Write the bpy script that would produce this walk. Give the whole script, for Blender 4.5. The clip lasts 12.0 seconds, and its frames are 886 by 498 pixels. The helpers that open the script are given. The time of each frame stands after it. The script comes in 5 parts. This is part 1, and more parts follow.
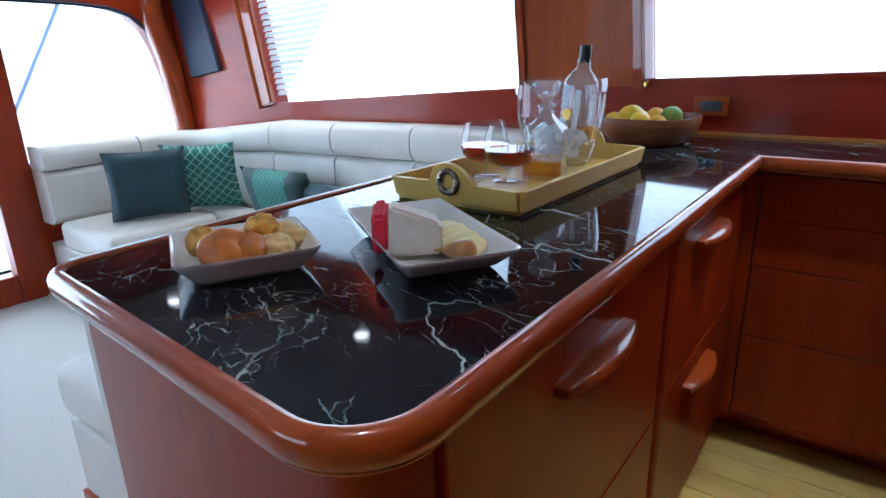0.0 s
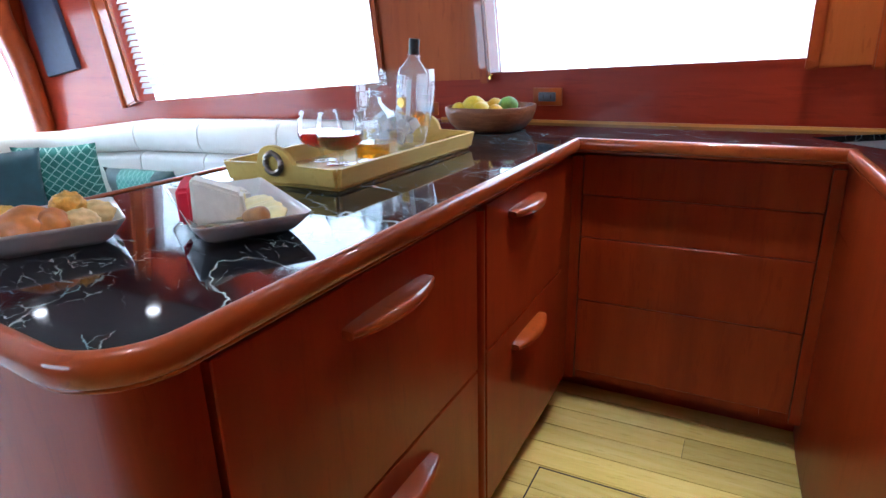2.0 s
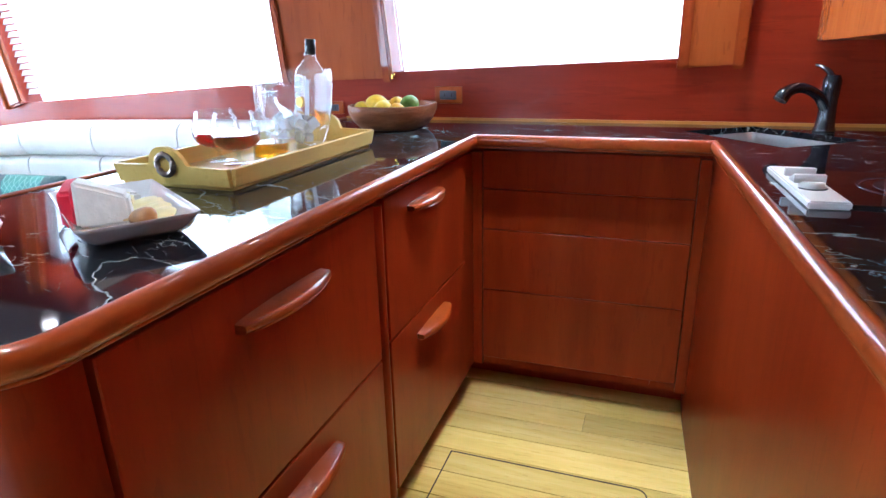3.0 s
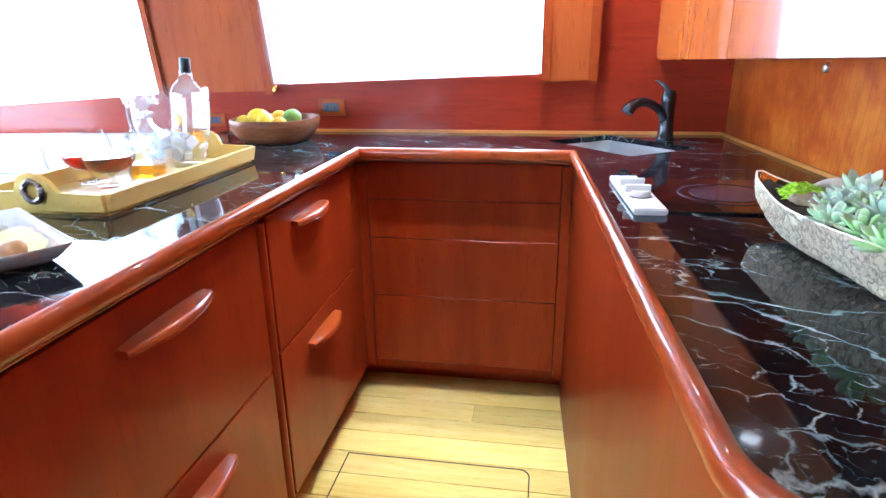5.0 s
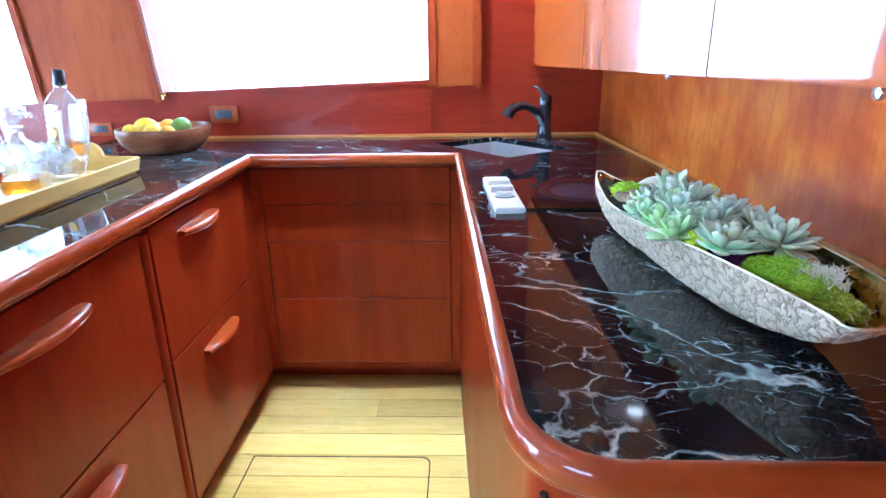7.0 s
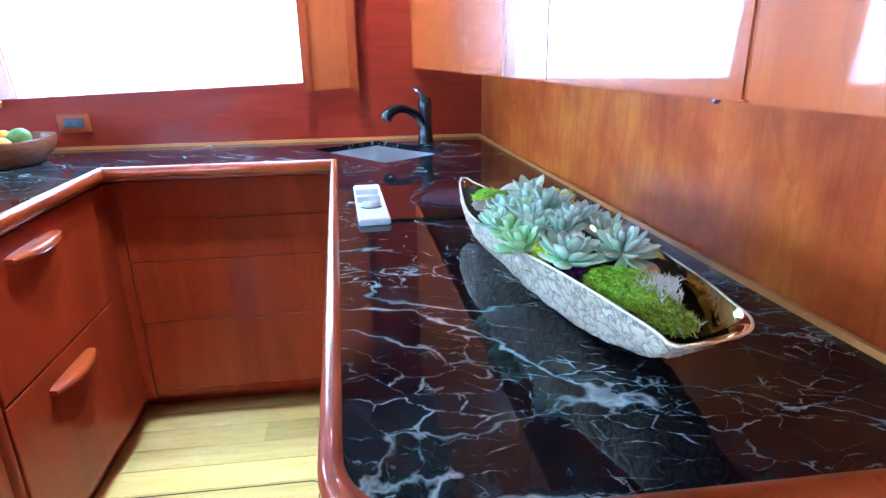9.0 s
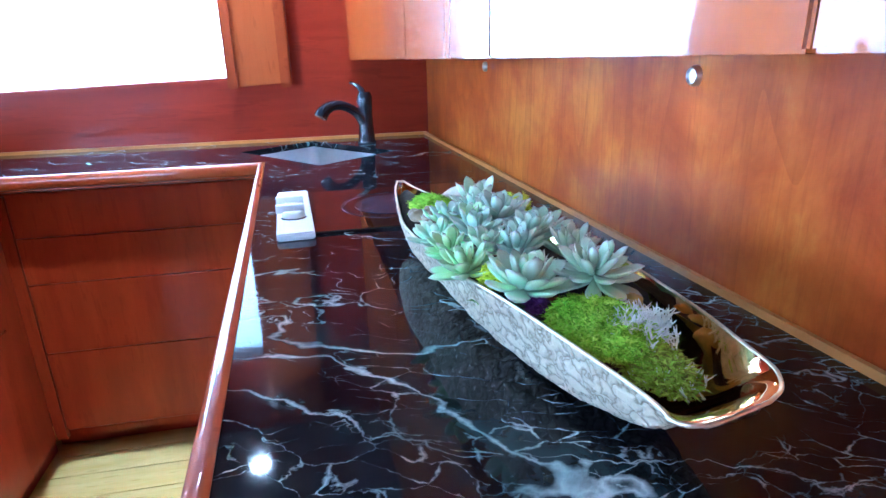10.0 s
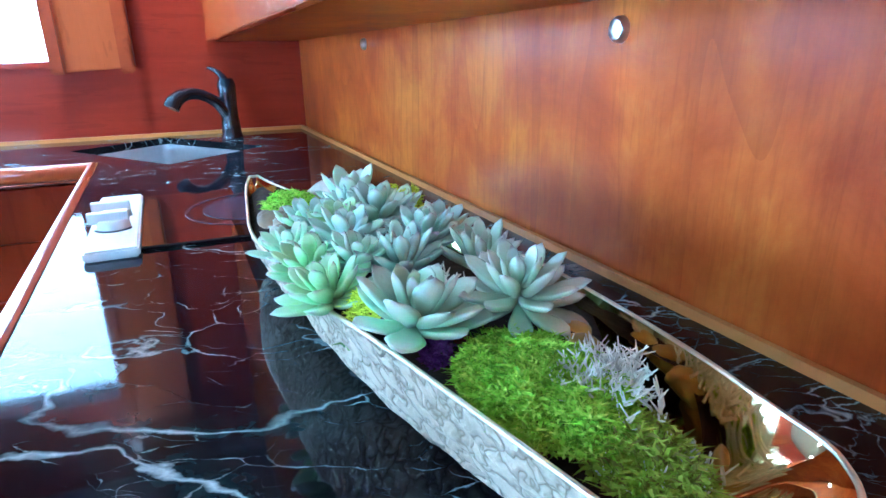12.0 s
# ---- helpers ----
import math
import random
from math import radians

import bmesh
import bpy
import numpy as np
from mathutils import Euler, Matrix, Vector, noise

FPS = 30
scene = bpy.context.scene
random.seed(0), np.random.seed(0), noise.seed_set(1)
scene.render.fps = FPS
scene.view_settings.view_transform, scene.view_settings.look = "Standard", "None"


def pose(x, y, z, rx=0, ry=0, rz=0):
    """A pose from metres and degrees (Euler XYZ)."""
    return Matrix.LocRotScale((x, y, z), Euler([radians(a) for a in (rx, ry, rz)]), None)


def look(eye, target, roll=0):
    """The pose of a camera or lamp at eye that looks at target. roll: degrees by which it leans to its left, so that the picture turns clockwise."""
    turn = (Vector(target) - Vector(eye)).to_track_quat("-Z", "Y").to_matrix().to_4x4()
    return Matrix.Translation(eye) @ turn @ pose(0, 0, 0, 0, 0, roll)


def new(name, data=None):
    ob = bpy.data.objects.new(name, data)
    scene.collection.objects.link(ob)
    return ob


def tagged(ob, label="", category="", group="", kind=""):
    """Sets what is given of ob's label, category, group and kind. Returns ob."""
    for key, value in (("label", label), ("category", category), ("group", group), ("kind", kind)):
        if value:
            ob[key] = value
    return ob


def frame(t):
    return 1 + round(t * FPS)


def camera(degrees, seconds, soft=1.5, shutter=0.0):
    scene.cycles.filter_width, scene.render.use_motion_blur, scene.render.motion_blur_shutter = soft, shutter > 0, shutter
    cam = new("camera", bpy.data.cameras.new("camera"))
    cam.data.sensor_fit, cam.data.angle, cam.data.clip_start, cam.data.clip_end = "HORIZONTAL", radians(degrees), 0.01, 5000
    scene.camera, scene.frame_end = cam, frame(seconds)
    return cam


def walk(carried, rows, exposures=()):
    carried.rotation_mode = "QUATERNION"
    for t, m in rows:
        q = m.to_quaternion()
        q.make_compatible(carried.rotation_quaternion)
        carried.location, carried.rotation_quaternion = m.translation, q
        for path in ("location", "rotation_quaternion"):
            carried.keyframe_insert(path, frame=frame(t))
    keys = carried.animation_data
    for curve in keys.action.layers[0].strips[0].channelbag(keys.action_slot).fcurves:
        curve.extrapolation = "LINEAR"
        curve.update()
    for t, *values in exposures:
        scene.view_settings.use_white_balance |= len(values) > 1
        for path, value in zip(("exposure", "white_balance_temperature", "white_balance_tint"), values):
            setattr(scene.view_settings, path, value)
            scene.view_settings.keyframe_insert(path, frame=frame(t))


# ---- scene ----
cam = camera(73.5, 12.0)
PATH = [
    (0, (0.499, 0.176, 1.19), (-0.637, 1.701, 0.568), -1.5),
    (0.5, (0.549, 0.179, 1.18), (-0.575, 1.714, 0.563), -1.7),
    (1, (0.611, 0.173, 1.176), (-0.463, 1.742, 0.554), -1.6),
    (1.5, (0.66, 0.168, 1.169), (-0.332, 1.79, 0.547), -1.5),
    (2, (0.699, 0.164, 1.164), (-0.18, 1.849, 0.54), -1.5),
    (2.5, (0.741, 0.15, 1.168), (-0.016, 1.89, 0.537), -1.3),
    (3, (0.769, 0.137, 1.17), (0.127, 1.921, 0.533), -1.3),
    (3.5, (0.791, 0.124, 1.176), (0.246, 1.938, 0.537), -1.1),
    (5.5, (0.851, 0.054, 1.235), (0.587, 1.928, 0.589), -0.8),
    (6, (0.873, 0.035, 1.245), (0.663, 1.915, 0.597), -0.8),
    (6.5, (0.907, 0.018, 1.25), (0.763, 1.904, 0.601), -0.9),
    (7, (0.938, 0.006, 1.251), (0.872, 1.895, 0.598), -0.9),
    (9, (1.035, 0.07, 1.255), (1.261, 1.945, 0.596), -0.9),
    (9.5, (1.061, 0.159, 1.225), (1.357, 2.026, 0.571), -1.0),
    (10, (1.094, 0.236, 1.221), (1.458, 2.088, 0.561), -1.3),
    (10.5, (1.123, 0.295, 1.2), (1.562, 2.131, 0.539), -1.2),
    (11, (1.142, 0.341, 1.182), (1.666, 2.156, 0.526), -1.15),
    (11.5, (1.154, 0.378, 1.168), (1.760, 2.167, 0.511), -1.0),
    (12, (1.161, 0.412, 1.164), (1.857, 2.169, 0.505), -0.6),
]
EXPOSURES = [(0, -2.3, 5300, 5), (1.0, -2.05, 5300, 6), (2.0, -1.65, 5300, 7), (3.5, -0.85, 5300, 8), (5.5, -0.4, 5000, 7), (7.0, -0.4, 4600, 5), (9.0, -0.4, 4200, 3), (10.5, -0.35, 4000, 0), (12.0, -0.3, 3950, -6)]
walk(cam, [(t, look(eye, target, roll)) for t, eye, target, roll in PATH], EXPOSURES)

# ---- world and light ----
world = bpy.data.worlds.new("world")
scene.world = world
world.use_nodes = True
wn = world.node_tree.nodes
sky = wn.new("ShaderNodeTexSky")
sky.sky_type = "NISHITA"
sky.sun_disc = False
sky.sun_elevation = radians(40)
sky.sun_rotation = radians(60)
wn["Background"].inputs["Strength"].default_value = 0.12
world.node_tree.links.new(sky.outputs["Color"], wn["Background"].inputs["Color"])

WINDOW_GLOW = 14.0
AFT_GLOW = 30.0
LAMP_WATTS = 4.0


# ---- materials ----
def material(name, rough=0.5, metal=0.0, color=(0.5, 0.5, 0.5)):
    m = bpy.data.materials.new(name)
    m.use_nodes = True
    b = m.node_tree.nodes["Principled BSDF"]
    b.inputs["Base Color"].default_value = (*color, 1)
    b.inputs["Roughness"].default_value = rough
    b.inputs["Metallic"].default_value = metal
    return m, m.node_tree.nodes, m.node_tree.links, b


def coords(n, l, scale, rot=(0, 0, 0)):
    tc = n.new("ShaderNodeTexCoord")
    mp = n.new("ShaderNodeMapping")
    mp.inputs["Scale"].default_value = scale
    mp.inputs["Rotation"].default_value = rot
    l.new(tc.outputs["Object"], mp.inputs["Vector"])
    return mp.outputs["Vector"]


def noise_tex(n, l, vec, scale, detail=4, rough=0.55, distort=0.0):
    t = n.new("ShaderNodeTexNoise")
    t.inputs["Scale"].default_value = scale
    t.inputs["Detail"].default_value = detail
    t.inputs["Roughness"].default_value = rough
    t.inputs["Distortion"].default_value = distort
    l.new(vec, t.inputs["Vector"])
    return t.outputs["Fac"]


def ramp(n, l, fac, stops):
    r = n.new("ShaderNodeValToRGB")
    while len(r.color_ramp.elements) < len(stops):
        r.color_ramp.elements.new(0.5)
    for e, (p, c) in zip(r.color_ramp.elements, stops):
        e.position, e.color = p, (*c, 1)
    l.new(fac, r.inputs["Fac"])
    return r.outputs["Color"]


def mix(n, l, fac, a, b, mode="MIX"):
    x = n.new("ShaderNodeMix")
    x.data_type, x.blend_type = "RGBA", mode
    for sock, v in ((x.inputs["Factor"], fac), (x.inputs["A"], a), (x.inputs["B"], b)):
        if isinstance(v, (int, float)):
            sock.default_value = v
        elif isinstance(v, tuple):
            sock.default_value = (*v, 1)
        else:
            l.new(v, sock)
    return x.outputs["Result"]


def math_node(n, l, op, a, b=0.0, clamp=False):
    x = n.new("ShaderNodeMath")
    x.operation, x.use_clamp = op, clamp
    for sock, v in zip(x.inputs, (a, b)):
        if isinstance(v, (int, float)):
            sock.default_value = v
        else:
            l.new(v, sock)
    return x.outputs["Value"]


def bump(n, l, b, height, strength=0.2, dist=0.002):
    x = n.new("ShaderNodeBump")
    x.inputs["Strength"].default_value = strength
    x.inputs["Distance"].default_value = dist
    l.new(height, x.inputs["Height"])
    l.new(x.outputs["Normal"], b.inputs["Normal"])


def wood(name, dark, mid, light, stretch, rough=0.22, coat=0.6, grain=1.0, vary=0.0):
    """Varnished wood; stretch gives the scale along each axis, small along the grain."""
    m, n, l, b = material(name, rough)
    v = coords(n, l, stretch)
    big = noise_tex(n, l, v, 2.2 * grain, 3, 0.5, 1.2)
    fine = noise_tex(n, l, v, 17 * grain, 5, 0.65, 0.6)
    blot = noise_tex(n, l, coords(n, l, (1, 1, 1)), 3.2, 3, 0.5)
    fac = math_node(n, l, "ADD", math_node(n, l, "MULTIPLY", big, 0.55), math_node(n, l, "MULTIPLY", fine, 0.45))
    col = ramp(n, l, fac, [(0.30, dark), (0.5, mid), (0.70, light)])
    col = mix(n, l, math_node(n, l, "MULTIPLY", blot, 0.4), col, mid)
    pores = noise_tex(n, l, v, 60 * grain, 2, 0.6)
    pm = math_node(n, l, "LESS_THAN", pores, 0.37)
    col = mix(n, l, math_node(n, l, "MULTIPLY", pm, 0.35), col, dark)
    if vary:
        oi = n.new("ShaderNodeObjectInfo")
        hsv = n.new("ShaderNodeHueSaturation")
        l.new(math_node(n, l, "ADD", math_node(n, l, "MULTIPLY", oi.outputs["Random"], vary), 1 - vary / 2), hsv.inputs["Value"])
        l.new(col, hsv.inputs["Color"])
        col = hsv.outputs["Color"]
    l.new(col, b.inputs["Base Color"])
    rr = math_node(n, l, "ADD", math_node(n, l, "MULTIPLY", blot, 0.12), rough - 0.06)
    l.new(rr, b.inputs["Roughness"])
    b.inputs["Coat Weight"].default_value = coat
    b.inputs["Coat Roughness"].default_value = 0.03
    b.inputs["Specular IOR Level"].default_value = 0.16
    bump(n, l, b, fine, 0.05, 0.001)
    return m


CH_D, CH_M, CH_L = (0.18, 0.014, 0.003), (0.25, 0.028, 0.004), (0.33, 0.047, 0.007)
M_CHERRY = wood("cherry_upright_grain", CH_D, CH_M, CH_L, (1, 1, 0.13), 0.3, 0.12)
M_CHERRY_X = wood("cherry_level_grain", (0.17, 0.013, 0.005), (0.25, 0.024, 0.008), (0.34, 0.042, 0.012), (0.10, 1, 1), 0.3, 0.12)
M_RIM = wood("cherry_gloss_rim", (0.18, 0.024, 0.004), (0.28, 0.048, 0.007), (0.37, 0.078, 0.011), (0.5, 0.5, 0.5), 0.34, 0.9)


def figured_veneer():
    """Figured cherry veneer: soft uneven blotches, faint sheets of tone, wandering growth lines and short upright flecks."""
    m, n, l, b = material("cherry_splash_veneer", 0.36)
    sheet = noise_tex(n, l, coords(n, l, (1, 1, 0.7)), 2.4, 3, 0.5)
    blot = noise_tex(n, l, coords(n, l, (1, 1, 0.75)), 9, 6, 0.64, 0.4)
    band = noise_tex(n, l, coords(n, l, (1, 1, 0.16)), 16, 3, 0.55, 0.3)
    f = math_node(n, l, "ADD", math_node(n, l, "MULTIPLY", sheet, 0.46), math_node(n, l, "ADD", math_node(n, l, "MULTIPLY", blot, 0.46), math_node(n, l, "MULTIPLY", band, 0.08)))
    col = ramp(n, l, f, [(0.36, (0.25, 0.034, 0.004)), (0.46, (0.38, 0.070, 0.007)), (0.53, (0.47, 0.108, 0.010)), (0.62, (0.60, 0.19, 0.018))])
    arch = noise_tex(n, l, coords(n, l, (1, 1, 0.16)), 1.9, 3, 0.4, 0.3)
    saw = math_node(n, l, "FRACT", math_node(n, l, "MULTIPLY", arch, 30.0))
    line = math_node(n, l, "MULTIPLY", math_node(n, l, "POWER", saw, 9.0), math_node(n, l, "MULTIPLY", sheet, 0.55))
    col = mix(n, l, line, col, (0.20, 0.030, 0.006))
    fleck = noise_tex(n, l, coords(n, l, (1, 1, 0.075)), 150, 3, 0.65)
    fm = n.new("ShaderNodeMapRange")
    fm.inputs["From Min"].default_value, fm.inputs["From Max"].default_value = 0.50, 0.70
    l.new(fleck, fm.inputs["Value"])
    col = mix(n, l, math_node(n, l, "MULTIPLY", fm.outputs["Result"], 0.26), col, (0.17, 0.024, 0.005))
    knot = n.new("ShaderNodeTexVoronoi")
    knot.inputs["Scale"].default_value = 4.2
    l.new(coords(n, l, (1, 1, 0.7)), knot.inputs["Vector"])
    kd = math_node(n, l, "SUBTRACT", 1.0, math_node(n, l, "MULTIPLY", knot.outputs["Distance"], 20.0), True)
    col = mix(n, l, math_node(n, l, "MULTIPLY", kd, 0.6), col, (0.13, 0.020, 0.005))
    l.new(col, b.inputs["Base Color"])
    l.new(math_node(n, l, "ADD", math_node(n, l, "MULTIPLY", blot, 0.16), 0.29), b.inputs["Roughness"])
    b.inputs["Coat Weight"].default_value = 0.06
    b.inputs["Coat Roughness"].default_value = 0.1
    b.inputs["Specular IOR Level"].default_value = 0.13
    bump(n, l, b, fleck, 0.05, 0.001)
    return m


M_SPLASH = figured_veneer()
M_DOOR = wood("cherry_door_gloss", (0.30, 0.056, 0.006), (0.46, 0.110, 0.010), (0.58, 0.170, 0.016), (1, 0.8, 0.10), 0.22, 0.85, 1.5)
M_POST = wood("cherry_light_pilaster", (0.20, 0.034, 0.006), (0.30, 0.062, 0.010), (0.40, 0.100, 0.018), (1, 1, 0.12), 0.36, 0.1)
M_TRIM = wood("light_oak_trim", (0.40, 0.15, 0.03), (0.53, 0.23, 0.05), (0.62, 0.31, 0.085), (0.3, 0.3, 1), 0.4, 0.15)
M_TEAK = wood("varnished_floor_board", (0.46, 0.32, 0.06), (0.68, 0.52, 0.15), (0.80, 0.67, 0.28), (0.16, 1.6, 1), 0.22, 0.5, 1.2, 0.24)
M_BAMBOO = wood("bamboo_tray_wood", (0.60, 0.40, 0.09), (0.72, 0.52, 0.14), (0.80, 0.61, 0.20), (1, 0.1, 1), 0.42, 0.1)
M_BOWL = wood("striped_bowl_wood", (0.09, 0.026, 0.011), (0.25, 0.095, 0.042), (0.48, 0.25, 0.13), (0.5, 0.6, 2.4), 0.32, 0.25, 1.6)
M_DARKGAP, *_ = material("dark_recess", 0.7, 0, (0.02, 0.006, 0.004))


def marble():
    """Black marble: jagged broken white fractures at three sizes, a faint teal cloud beside them, short flecks."""
    m, n, l, b = material("black_veined_marble", 0.055)
    v = coords(n, l, (1, 1, 1), (0, 0, radians(24)))

    def warp(vec, scale, amount, detail):
        t = n.new("ShaderNodeTexNoise")
        t.inputs["Scale"].default_value, t.inputs["Detail"].default_value = scale, detail
        l.new(vec, t.inputs["Vector"])
        c = n.new("ShaderNodeVectorMath")
        c.operation = "SUBTRACT"
        l.new(t.outputs["Color"], c.inputs[0])
        c.inputs[1].default_value = (0.5, 0.5, 0.5)
        o = n.new("ShaderNodeVectorMath")
        o.operation = "MULTIPLY_ADD"
        l.new(c.outputs["Vector"], o.inputs[0])
        o.inputs[1].default_value = (amount, amount, amount)
        l.new(vec, o.inputs[2])
        return o.outputs["Vector"]

    wv = warp(warp(v, 2.6, 0.17, 2), 26.0, 0.030, 5)
    st = n.new("ShaderNodeMapping")
    st.inputs["Scale"].default_value = (0.52, 1.2, 1)
    l.new(wv, st.inputs["Vector"])
    sv = st.outputs["Vector"]

    def band(scale, lo, hi, seed):
        f = noise_tex(n, l, coords(n, l, (1, 1, 1), (0, 0, seed)), scale, 3, 0.6)
        r = n.new("ShaderNodeMapRange")
        r.inputs["From Min"].default_value, r.inputs["From Max"].default_value = lo, hi
        l.new(f, r.inputs["Value"])
        return r.outputs["Result"]

    chips = noise_tex(n, l, wv, 55, 4, 0.7)
    dash = math_node(n, l, "MULTIPLY", math_node(n, l, "SUBTRACT", chips, 0.36), 4.5, True)
    # long sweeping veins
    veins, cloud = None, None
    for scale, width, level, seed in ((2.3, 0.0042, 0.50, 0.3), (3.1, 0.0038, 0.43, 1.7), (4.2, 0.0042, 0.57, 2.6)):
        f = noise_tex(n, l, sv, scale, 5, 0.45)
        d = math_node(n, l, "ABSOLUTE", math_node(n, l, "SUBTRACT", f, level))
        mask = band(4.5, 0.40, 0.60, seed)
        w = math_node(n, l, "ADD", math_node(n, l, "MULTIPLY", mask, width), 0.0006)
        line = math_node(n, l, "MULTIPLY", math_node(n, l, "SUBTRACT", 1.0, math_node(n, l, "DIVIDE", d, w), True), math_node(n, l, "POWER", mask, 0.5))
        veins = line if veins is None else math_node(n, l, "MAXIMUM", veins, line)
        soft = math_node(n, l, "MULTIPLY", math_node(n, l, "SUBTRACT", 1.0, math_node(n, l, "DIVIDE", d, 0.035), True), mask)
        cloud = soft if cloud is None else math_node(n, l, "MAXIMUM", cloud, soft)
    # short broken branches
    for scale, width, amount, msc, lo, hi, seed in ((7.0, 0.011, 0.8, 11, 0.50, 0.66, 1.1), (15.0, 0.020, 0.85, 9, 0.44, 0.60, 2.0), (34.0, 0.042, 0.75, 7, 0.47, 0.62, 2.9)):
        vo = n.new("ShaderNodeTexVoronoi")
        vo.feature = "DISTANCE_TO_EDGE"
        vo.inputs["Scale"].default_value = scale
        l.new(sv, vo.inputs["Vector"])
        mask = math_node(n, l, "MULTIPLY", band(msc, lo, hi, seed), dash)
        w = math_node(n, l, "MAXIMUM", math_node(n, l, "MULTIPLY", mask, width), 0.0008)
        line = math_node(n, l, "SUBTRACT", 1.0, math_node(n, l, "DIVIDE", vo.outputs["Distance"], w), True)
        veins = math_node(n, l, "MAXIMUM", veins, math_node(n, l, "MULTIPLY", line, math_node(n, l, "MULTIPLY", mask, amount)))
    veins = math_node(n, l, "MULTIPLY", veins, math_node(n, l, "ADD", math_node(n, l, "MULTIPLY", chips, 1.6), 0.05, True))
    ground = ramp(n, l, noise_tex(n, l, v, 9, 5, 0.6), [(0.35, (0.003, 0.003, 0.005)), (0.6, (0.006, 0.005, 0.009)), (0.8, (0.014, 0.011, 0.016))])
    ground = mix(n, l, math_node(n, l, "MULTIPLY", cloud, math_node(n, l, "MULTIPLY", dash, 0.32)), ground, (0.05, 0.10, 0.10))
    tone = ramp(n, l, noise_tex(n, l, v, 12, 3), [(0.38, (0.26, 0.36, 0.36)), (0.62, (0.66, 0.72, 0.70))])
    l.new(mix(n, l, veins, ground, tone), b.inputs["Base Color"])
    b.inputs["Specular IOR Level"].default_value = 0.27
    return m


M_MARBLE = marble()


def leather():
    m, n, l, b = material("cream_leather", 0.42)
    v = coords(n, l, (1, 1, 1))
    l.new(ramp(n, l, noise_tex(n, l, v, 5, 4), [(0.3, (0.74, 0.71, 0.65)), (0.7, (0.83, 0.81, 0.76))]), b.inputs["Base Color"])
    vo = n.new("ShaderNodeTexVoronoi")
    vo.inputs["Scale"].default_value = 260
    l.new(v, vo.inputs["Vector"])
    h = math_node(n, l, "ADD", vo.outputs["Distance"], math_node(n, l, "MULTIPLY", noise_tex(n, l, v, 14, 3), 2.0))
    bump(n, l, b, h, 0.18, 0.003)
    return m


def carpet():
    m, n, l, b = material("pale_carpet", 0.95)
    v = coords(n, l, (1, 1, 1))
    f = noise_tex(n, l, v, 220, 3, 0.7)
    g = noise_tex(n, l, v, 4, 3)
    c = mix(n, l, math_node(n, l, "MULTIPLY", g, 0.5), ramp(n, l, f, [(0.3, (0.54, 0.52, 0.49)), (0.7, (0.76, 0.74, 0.71))]), (0.70, 0.68, 0.65))
    l.new(c, b.inputs["Base Color"])
    bump(n, l, b, f, 0.6, 0.004)
    return m


def plain(name, color, rough=0.5, metal=0.0, vary=0.25, scale=40, bumpy=0.0, coat=0.0):
    m, n, l, b = material(name, rough, metal, color)
    v = coords(n, l, (1, 1, 1))
    f = noise_tex(n, l, v, scale, 4)
    lo, hi = tuple(c * (1 - vary) for c in color), tuple(min(1, c * (1 + vary)) for c in color)
    l.new(ramp(n, l, f, [(0.3, lo), (0.7, hi)]), b.inputs["Base Color"])
    if bumpy:
        bump(n, l, b, f, bumpy, 0.003)
    b.inputs["Coat Weight"].default_value = coat
    return m


def glass(name, color=(1, 1, 1), rough=0.0, ior=1.45):
    m, n, l, b = material(name, rough, 0, color)
    b.inputs["Transmission Weight"].default_value = 1
    b.inputs["IOR"].default_value = ior
    return m


def glow(name, color, strength):
    m, n, l, b = material(name, 0.6, 0, color)
    b.inputs["Emission Color"].default_value = (*color, 1)
    b.inputs["Emission Strength"].default_value = strength
    return m


M_LEATHER, M_CARPET = leather(), carpet()
M_CEIL = plain("grey_headliner", (0.36, 0.35, 0.34), 0.7, 0, 0.04, 8)
M_WHITE = plain("white_glaze", (0.80, 0.80, 0.80), 0.15, 0, 0.03, 6, 0, 0.5)
M_ENAMEL = plain("white_enamel", (0.78, 0.78, 0.77), 0.3, 0, 0.03, 12)
M_STEEL = plain("brushed_steel", (0.66, 0.67, 0.68), 0.36, 0.92, 0.05, 90)
M_CHROME = plain("chrome", (0.75, 0.75, 0.76), 0.08, 1.0, 0.02, 20)
M_STEELRING = plain("satin_chrome", (0.72, 0.72, 0.73), 0.3, 1.0, 0.05, 30)
M_BLACK = plain("black_faucet_finish", (0.012, 0.014, 0.020), 0.22, 0.0, 0.2, 60, 0, 0.4)
M_COOKTOP = plain("black_cooktop_glass", (0.010, 0.007, 0.007), 0.04, 0, 0.1, 20, 0, 0.6)
M_BURNER = plain("burner_print", (0.055, 0.040, 0.060), 0.12, 0, 0.3, 150)
M_NAVY = plain("navy_panel", (0.012, 0.020, 0.050), 0.65, 0, 0.2, 30)
M_SOCKET = plain("grey_socket", (0.045, 0.055, 0.075), 0.35, 0, 0.1, 50)
M_IRON = plain("dark_iron", (0.20, 0.165, 0.14), 0.32, 0.9, 0.3, 60)
M_GOLD = plain("polished_gold", (0.93, 0.76, 0.40), 0.05, 1.0, 0.10, 14)
M_BRASS = plain("brass_catch", (0.80, 0.52, 0.12), 0.2, 1.0, 0.1, 30)


